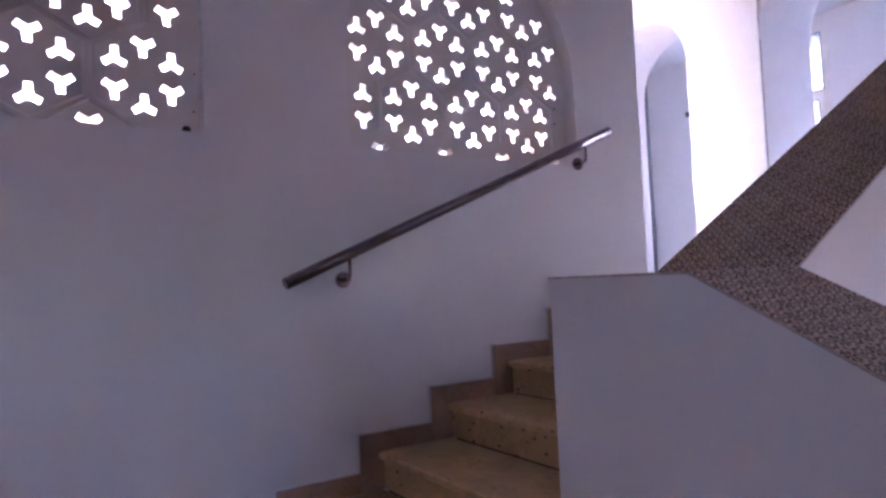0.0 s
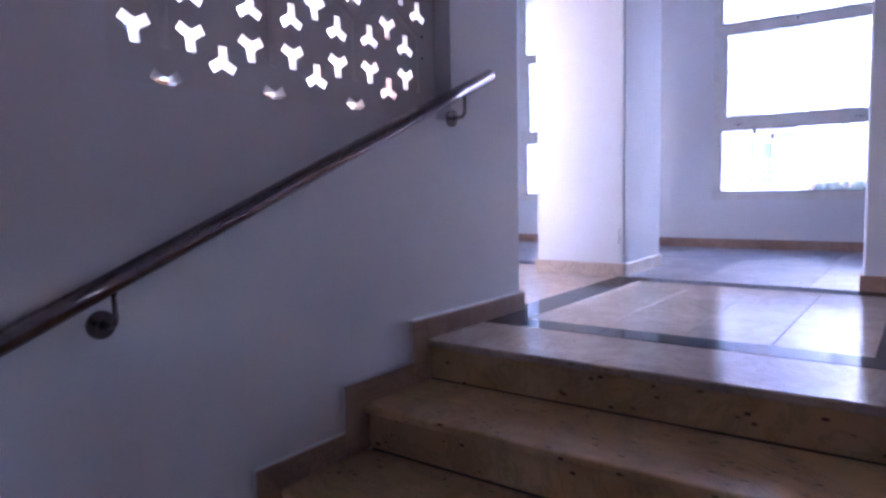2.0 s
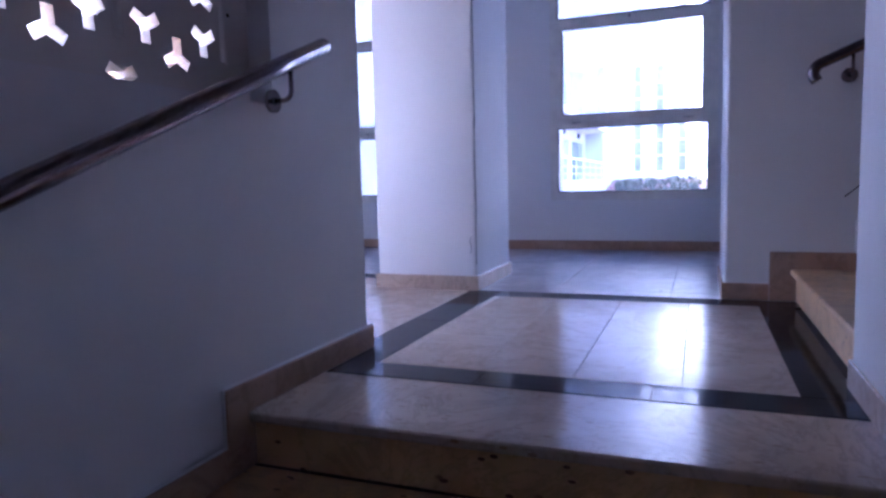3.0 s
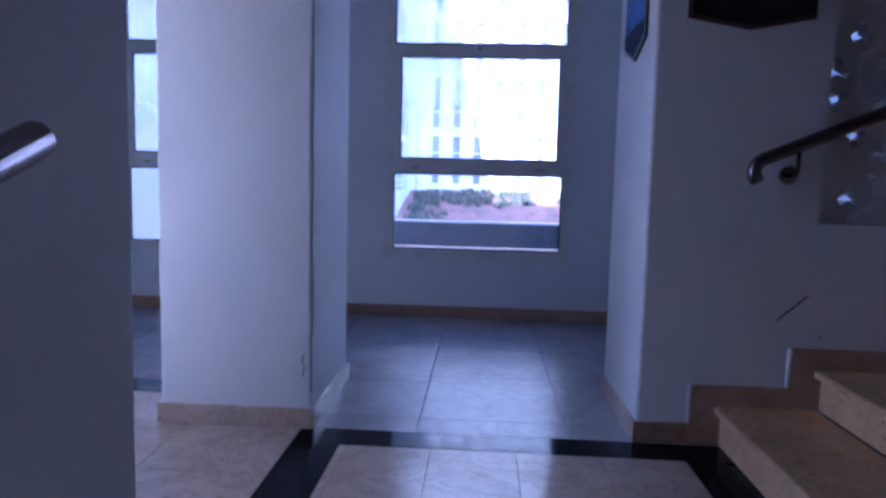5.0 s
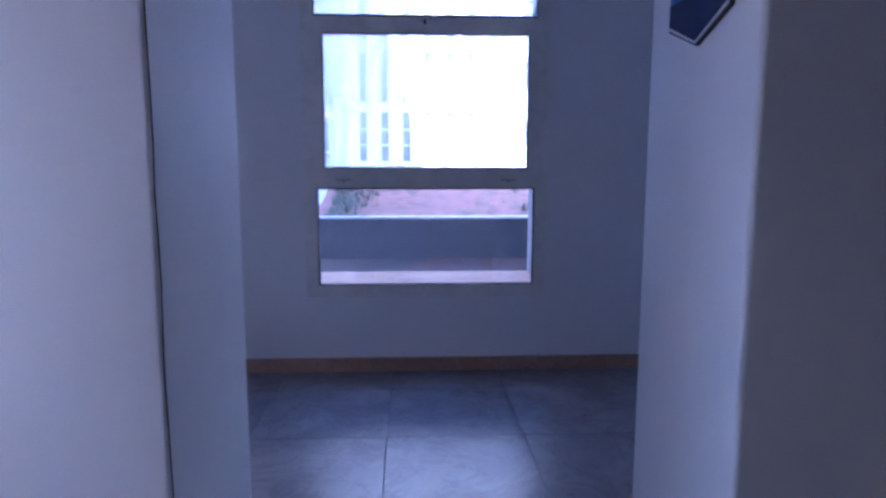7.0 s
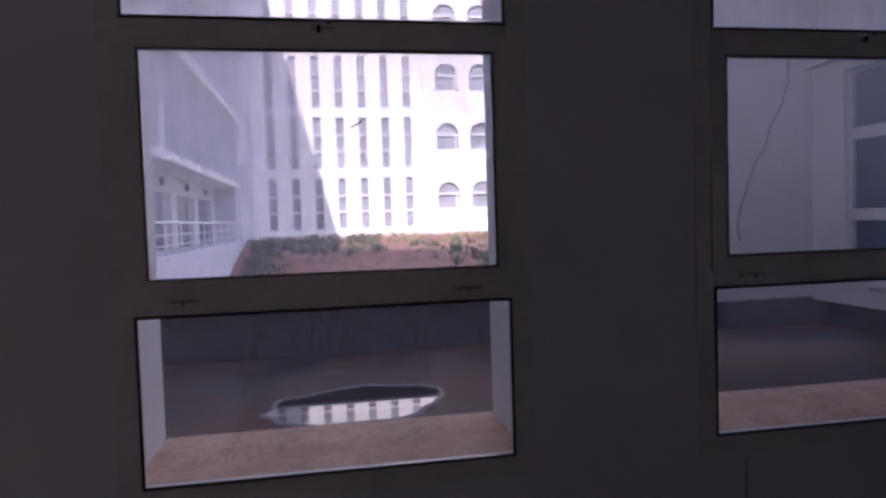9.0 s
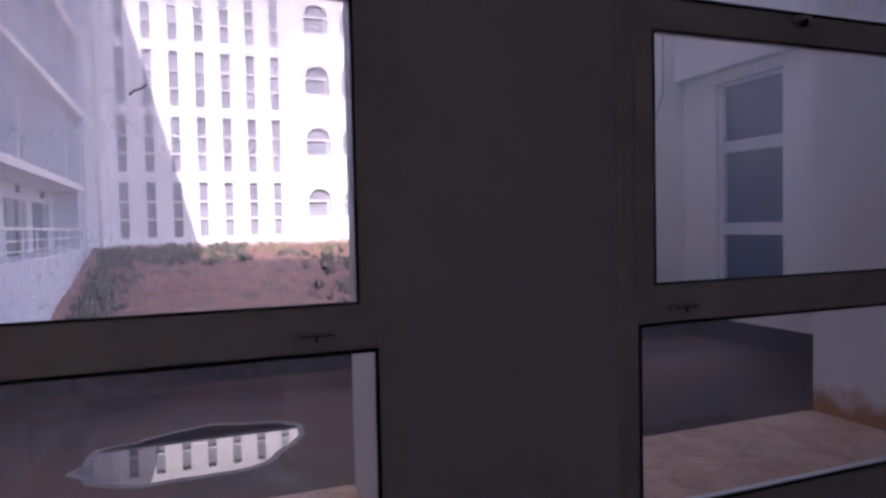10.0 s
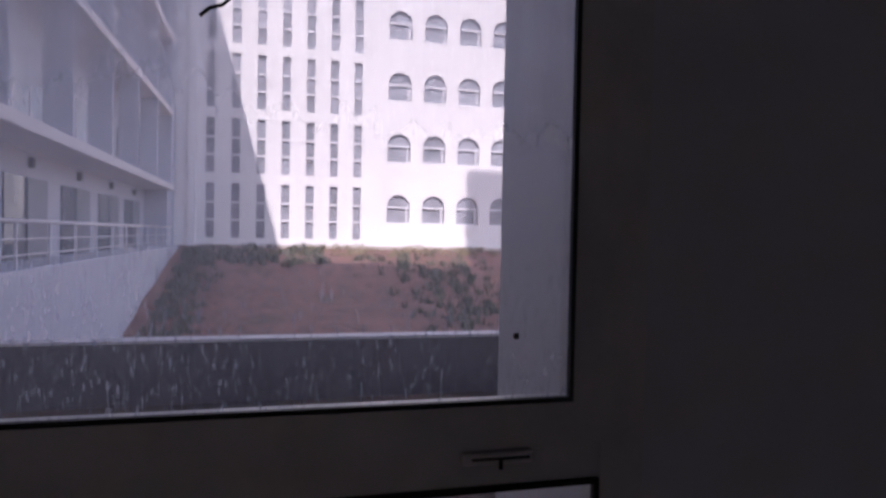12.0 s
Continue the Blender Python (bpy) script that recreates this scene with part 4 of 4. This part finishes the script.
arches = [7.66 + 1.99 * k for k in range(5)]
SW, AW = 0.43, 1.30
FTOP = 0.72 + NST * ST + 1.0


def facade_column(x0, x1, openings):
    """Wall strip with rectangular openings, as stacked blocks."""
    z = 0.0
    for z0, z1 in openings:
        box(bm, x0, x1, FY, FY + 0.35, z, z0)
        z = z1
    box(bm, x0, x1, FY, FY + 0.35, z, FTOP)


edges = [-14.0]
for x in slits:
    box(bm, edges[-1], x - SW / 2, FY, FY + 0.35, 0.0, FTOP)
    facade_column(x - SW / 2, x + SW / 2, [(1.15 + s * ST, 3.98 + s * ST) for s in range(NST)])
    edges.append(x + SW / 2)
for x in arches:
    box(bm, edges[-1], x - AW / 2, FY, FY + 0.35, 0.0, FTOP)
    z = 0.0
    for s in range(NST):
        z0 = 2.08 + s * ST
        box(bm, x - AW / 2, x + AW / 2, FY, FY + 0.35, z, z0)
        z = z0 + 1.62
        arch_top(bm, "y", x, AW / 2, z0 + 0.92, z, FY, FY + 0.35, n=10)
    box(bm, x - AW / 2, x + AW / 2, FY, FY + 0.35, z, FTOP)
    edges.append(x + AW / 2)
box(bm, edges[-1], 30.0, FY, FY + 0.35, 0.0, FTOP)
part("wall", bm, WHITE_OUT, far)
part("roof", block(-3.0, 30.0, FY + 0.36, FY + 12, FTOP - 0.6, FTOP - 0.3), WHITE_OUT, far)
# Dark sheet behind the windows; the shade of unlit rooms is its colour.
part("rear_wall", block(-3.0, 30.0, FY + 0.9, FY + 1.1, 0.0, FTOP - 0.7), plain("unlit_room_tone", (0.10, 0.10, 0.11), 0.8, 0, 2, 0.3), far)
part("corner_pilaster", block(-3.25, -2.85, FY - 0.25, FY - 0.002, 0.4, FTOP, 0.02), WHITE_OUT, far)
FAR_GLASS = plain("far_window_glass", (0.36, 0.37, 0.41), 0.25, 0.0, 0.6, 0.5)
FRAME_FAR = painted_metal("white_window_bar", (0.75, 0.75, 0.76), 0.5)
slit_bar = mesh_of("window_bar", block(-SW / 2, SW / 2, 0.05, 0.14, -0.05, 0.05), FRAME_FAR)
slit_pane = mesh_of("pane", block(-SW / 2, SW / 2, 0.18, 0.20, 0.0, 2.83), FAR_GLASS)
arch_pane = mesh_of("pane", prism(arch_outline(0, AW / 2, 0.0, 0.92, 12), "y", 0.20, 0.22), FAR_GLASS)
arch_bar = mesh_of("window_bar", block(-AW / 2, AW / 2, 0.06, 0.16, 0.84, 0.94), FRAME_FAR)
arch_side = mesh_of("window_frame", block(AW / 2 - 0.22, AW / 2 - 0.12, 0.06, 0.16, 0.05, 0.84), FRAME_FAR)
arch_sill = mesh_of("window_sill", block(-AW / 2, AW / 2, 0.10, 0.18, 0.0, 0.05), FRAME_FAR)
for s in range(NST):
    for x in slits:
        w = thing("window", "", "")
        w.parent, w.location = far, (x, FY, 1.15 + s * ST)
        part("pane", slit_pane, None, w)
        for z in (0.93, 1.83):
            part("window_bar", slit_bar, None, w).location = (0, 0, z)
    for x in arches:
        w = thing("window", "", "")
        w.parent, w.location = far, (x, FY, 2.08 + s * ST)
        part("pane", arch_pane, None, w)
        part("window_bar", arch_bar, None, w)
        part("window_frame", arch_side, None, w)
        part("window_sill", arch_sill, None, w)
kerb = structure("foundation_strip", block(-3.0, 30.0, FY - 0.5, FY - 0.003, 0.2, 0.80, 0.03), plain("pale_mortar", (0.5, 0.44, 0.38), 0.9, 0, 3, 0.3), "pale mortar strip at the foot of the far building", "kerb")

# ---- left wing ----
WX, WB = -3.6, -4.9
wing = thing("apartment_building", "wing greyed for shade, with balconies, fins, railing and glazed doors", "building")
WTOP = 19.5
# White render greyed and blued here; the wing's shade is put into the colour.
WING_SHADE = plaster("shade_grey_render", (0.52, 0.53, 0.57), (0.44, 0.45, 0.49), 0.5)
part("wall", block(WB - 0.3, WB, 4.75, FY, -5.0, WTOP - 0.3), WING_SHADE, wing)
part("plinth", block(WB + 0.002, WX, 4.75, 38.95, -6.0, 0.72, 0.02), WING_SHADE, wing, "plinth wall above the soil, greyed for shade")
part("roof", block(-14, WX, 4.75, FY - 0.01, WTOP - 0.28, WTOP), WHITE_OUT, wing)
part("end_wall", block(WB + 0.002, WX - 0.3, 36.6, 38.9, 0.73, WTOP - 0.3), WING_SHADE, wing)
for s, z in enumerate((3.62, 7.07, 10.52, 13.97)):
    part("balcony_slab", block(WB + 0.004, WX, 4.80, 36.5, z - 0.28, z, 0.015), SILVER, wing)
fin_mesh = mesh_of("fin", block(-0.65, 0.0, -0.06, 0.06, 0.0, 3.16, 0.01), WING_SHADE)
door_glass = plain("door_glass", (0.10, 0.13, 0.15), 0.08, 0, 2, 0.4)
GREYDOOR = plain("grey_shutter", (0.20, 0.22, 0.25), 0.5, 0, 3, 0.3)
# Pane colour is pale to stand in for reflected sky.
pane_w = mesh_of("pane", block(0.002, 0.03, -1.65, 0.85, 0.0, 1.25), plain("sky_toned_glass", (0.74, 0.79, 0.80), 0.12, 0, 1.5, 0.35))
frame_v = mesh_of("window_frame", block(0.0, 0.06, -0.045, 0.045, 0.0, 1.25), FRAME_FAR)
frame_h = mesh_of("window_frame", block(0.0, 0.06, -1.70, 1.70, -0.06, 0.0), FRAME_FAR)
shut = mesh_of("shutter", block(0.03, 0.07, 0.80, 1.65, 0.0, 1.25), GREYDOOR)
fins = [4.5 + 3.93 * k for k in range(9)]
for s, z in enumerate((3.62, 7.07, 10.52, 13.97)):
    for y in fins:
        if y > 5:
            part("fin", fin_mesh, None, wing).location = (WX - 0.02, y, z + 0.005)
        w = thing("window", "", "")
        w.parent, w.location = wing, (WB, y + 1.5, z + 0.55)
        part("pane", pane_w, None, w)
        for d in (-1.65, -0.45, 0.78, 1.65):
            part("window_frame", frame_v, None, w).location = (0, d, 0)
        part("window_frame", frame_h, None, w)
        part("window_frame", frame_h, None, w).location = (0, 0, 1.31)
        part("shutter", shut, None, w)
door_m = mesh_of("door_leaf", block(0.002, 0.05, -1.35, 0.05, 0.0, 1.98), door_glass)
door_s = mesh_of("shutter", block(0.03, 0.09, 0.0, 1.45, 0.0, 1.98), GREYDOOR)
lamp_m = mesh_of("wall_lamp", block(0.0, 0.14, -0.07, 0.07, 0.0, 0.26, 0.02), DARKMETAL)
for k in range(7):
    y = 8.4 + 4.2 * k
    d = thing("door", "", "")
    d.parent, d.location = wing, (WB, y, 0.73)
    part("door_leaf", door_m, None, d)
    part("shutter", door_s, None, d)
    part("wall_lamp", lamp_m, None, wing).location = (WB + 0.002, y + 0.3, 2.95)
rail = thing("railing", "pale metal railing along the wing walkway", "railing")
for z in (1.62, 1.28, 0.98):
    part("rail_bar", tube([(WX - 0.08, 5.0, z), (WX - 0.08, 36.4, z)], 0.045 if z > 1.5 else 0.022, 10), SILVER, rail)
post = mesh_of("post", block(-0.025, 0.025, -0.025, 0.025, 0.0, 0.9), FRAME_FAR)
for k in range(17):
    part("post", post, None, rail).location = (WX - 0.08, 5.2 + 1.93 * k, 0.722)

# ---- right wing and this building's outside ----
RX = 6.35
BLUE_PANE = plain("dull_blue_pane", (0.045, 0.095, 0.18), 0.35, 0.0, 2.0, 0.4)
rw = thing("house_wing", "white rendered wing with a recessed blue-paned window", "building")
bm = bmesh.new()
box(bm, RX, RX + 0.4, 4.75, 7.20, 0.37, 6)
box(bm, RX, RX + 0.4, 7.20, 8.10, 0.37, 0.70)
box(bm, RX, RX + 0.4, 7.20, 8.10, 2.97, 6)
box(bm, RX, RX + 0.4, 8.10, 8.6, 0.37, 6)
part("wall", clean(bm), WHITE_OUT, rw)
part("side_wall", block(3.4, RX + 0.4, 8.61, 8.9, 0.40, 6), WHITE_OUT, rw)
part("canopy", block(RX - 0.13, RX - 0.002, 4.76, 8.605, 3.09, 6, 0.01), WHITE_OUT, rw)
part("floor_slab", block(RX + 0.41, 9.0, 4.76, 8.605, 0.37, 0.6), WHITE_OUT, rw)
part("sill_pipe", tube([(RX - 0.05, 4.8, 0.585), (RX - 0.05, 7.7, 0.585)], 0.022, 12), SILVER, rw, "pale plastic pipe")
part("pilaster", block(RX - 0.06, RX - 0.002, 5.6, 6.90, 0.64, 3.088, 0.01), WHITE_OUT, rw)
part("cable", tube([(5.40, 8.598, 1.1), (5.37, 8.598, 1.3), (5.40, 8.597, 1.48), (5.50, 8.595, 1.75), (5.60, 8.595, 2.02), (5.72, 8.595, 2.17), (5.82, 8.595, 2.47), (5.94, 8.595, 2.66), (6.04, 8.595, 2.94), (6.054, 8.595, 3.32), (6.03, 8.595, 5.9)], 0.012, 8), plain("grey_cable", (0.45, 0.45, 0.47), 0.6), rw, "loose grey cable")
win_r = thing("window", "", "")
win_r.parent = rw
for z0, z1 in ((0.78, 1.31), (1.44, 2.20), (2.33, 2.93)):
    part("pane", block(RX + 0.10, RX + 0.12, 7.24, 8.06, z0, z1), BLUE_PANE, win_r)
for z0, z1 in ((0.70, 0.78), (1.31, 1.44), (2.20, 2.33), (2.93, 2.97)):
    part("window_frame", block(RX + 0.06, RX + 0.15, 7.20, 8.10, z0, z1, 0.006), FRAME_FAR, win_r)
for y in (7.20, 8.04):
    part("window_frame", block(RX + 0.05, RX + 0.16, y, y + 0.06, 0.70, 2.97, 0.006), FRAME_FAR, win_r)
# Unseen roof edge, added for its shadow over the courtyard.
structure("roof_block", block(-9, 9.0, WY + 0.35, WY + WT - 0.002, TOP, TOP + 1.0), WHITE_OUT, "unseen roof edge of this building, added for its courtyard shadow", "parapet")
# Unseen block, added to cast the stepped shadow on the far facade.
structure("roof_tower", block(4.7, 9.0, WY - 4, WY + WT, TOP + 1.01, 31.6), WHITE_OUT, "unseen block added to cast a stepped shadow on the far facade", "tower")

# Pale ground added as a reflector, bouncing sun into hall and screens.
structure("yard_paving", block(-30, -0.303, -40, -0.26, -0.5, -0.3), plain("bounce_pale", (0.38, 0.35, 0.31), 0.9, 0, 2, 0.3), "pale ground added to bounce sunlight into the hall", "paving")

# rust run-off on the outer reveal of the wide window
def rusty():
    m = Nodes("rust_stained_render")
    p = m.world_coords()
    sep = m.add("ShaderNodeSeparateXYZ")
    m.put(p, sep.inputs[0])
    high = m.math("SUBTRACT", sep.outputs[2], m.math("MULTIPLY", m.noise(p, 6, 5, 0.7), 0.34))
    c = m.mix(m.ramp(high, (0.40, 1.0), (0.52, 0.0)), (0.78, 0.77, 0.75), (0.46, 0.22, 0.07))
    return m.finish(c, 0.85, m.bump(m.noise(p, 40, 4), 0.3, 0.002))


X3 = BAY + 1.575
structure("reveal_stain", block(X3 - 0.004, X3 - 0.001, WY + 0.06, WY + WT - 0.002, 0.517, 0.80), rusty(), "rust-stained render at the foot of the window reveal", "stain")

# ---- floor pieces ----
paving(0.14, 1.54, -0.195, 1.305, 0.344, 0.50, CREAM, floor, 0.174, -0.195, 0.0, 0.0008)
paving(HL, -0.06, 0.0, Y0, 0.50, 0.50, CREAM, floor, -0.06, 0.0)
paving(AX, -0.69, Y0, 1.86, 0.50, 0.50, CREAM, floor, -0.06, 0.0)
for x0, x1, y0, y1, d in ((-0.06, 0.56, -0.355, -0.195, 0), (0.56, 1.12, -0.355, -0.195, 0), (1.12, 1.70, -0.355, -0.195, 0),
                          (-0.06, 0.14, -0.195, 0.56, 0), (-0.06, 0.14, 0.56, 1.305, 0), (1.54, 1.70, -0.195, 0.56, 0), (1.54, 1.70, 0.56, 1.305, 0),
                          (-0.06, 0.56, 1.305, 1.478, 0), (0.56, 1.12, 1.305, 1.478, 0), (1.12, 1.74, 1.305, 1.478, 0), (AX, -1.4, 1.86, 2.06, 0), (-1.4, -0.69, 1.86, 2.06, 0)):
    slab("band_stone", x0, x1, y0, y1, 0.0005, BLACK, floor, 0.0008)
paving(XL, XR, Y1, WY, 0.667, 0.67, GREY_TILE, floor, 0.44, 2.322)
paving(-0.02, 1.38, 1.478, Y1, 0.667, 0.67, GREY_TILE, floor, 0.44, 2.322)
paving(AX, -0.69, 2.06, Y1, 0.667, 0.67, GREY_TILE, floor, 0.44, 2.322)
paving(0.017, X0 - 0.02, -4.37, EDGE - 4 * T + 0.03, 0.6, 0.4, STEP, low_floor, 0.0, EDGE - 4 * T, LOW)
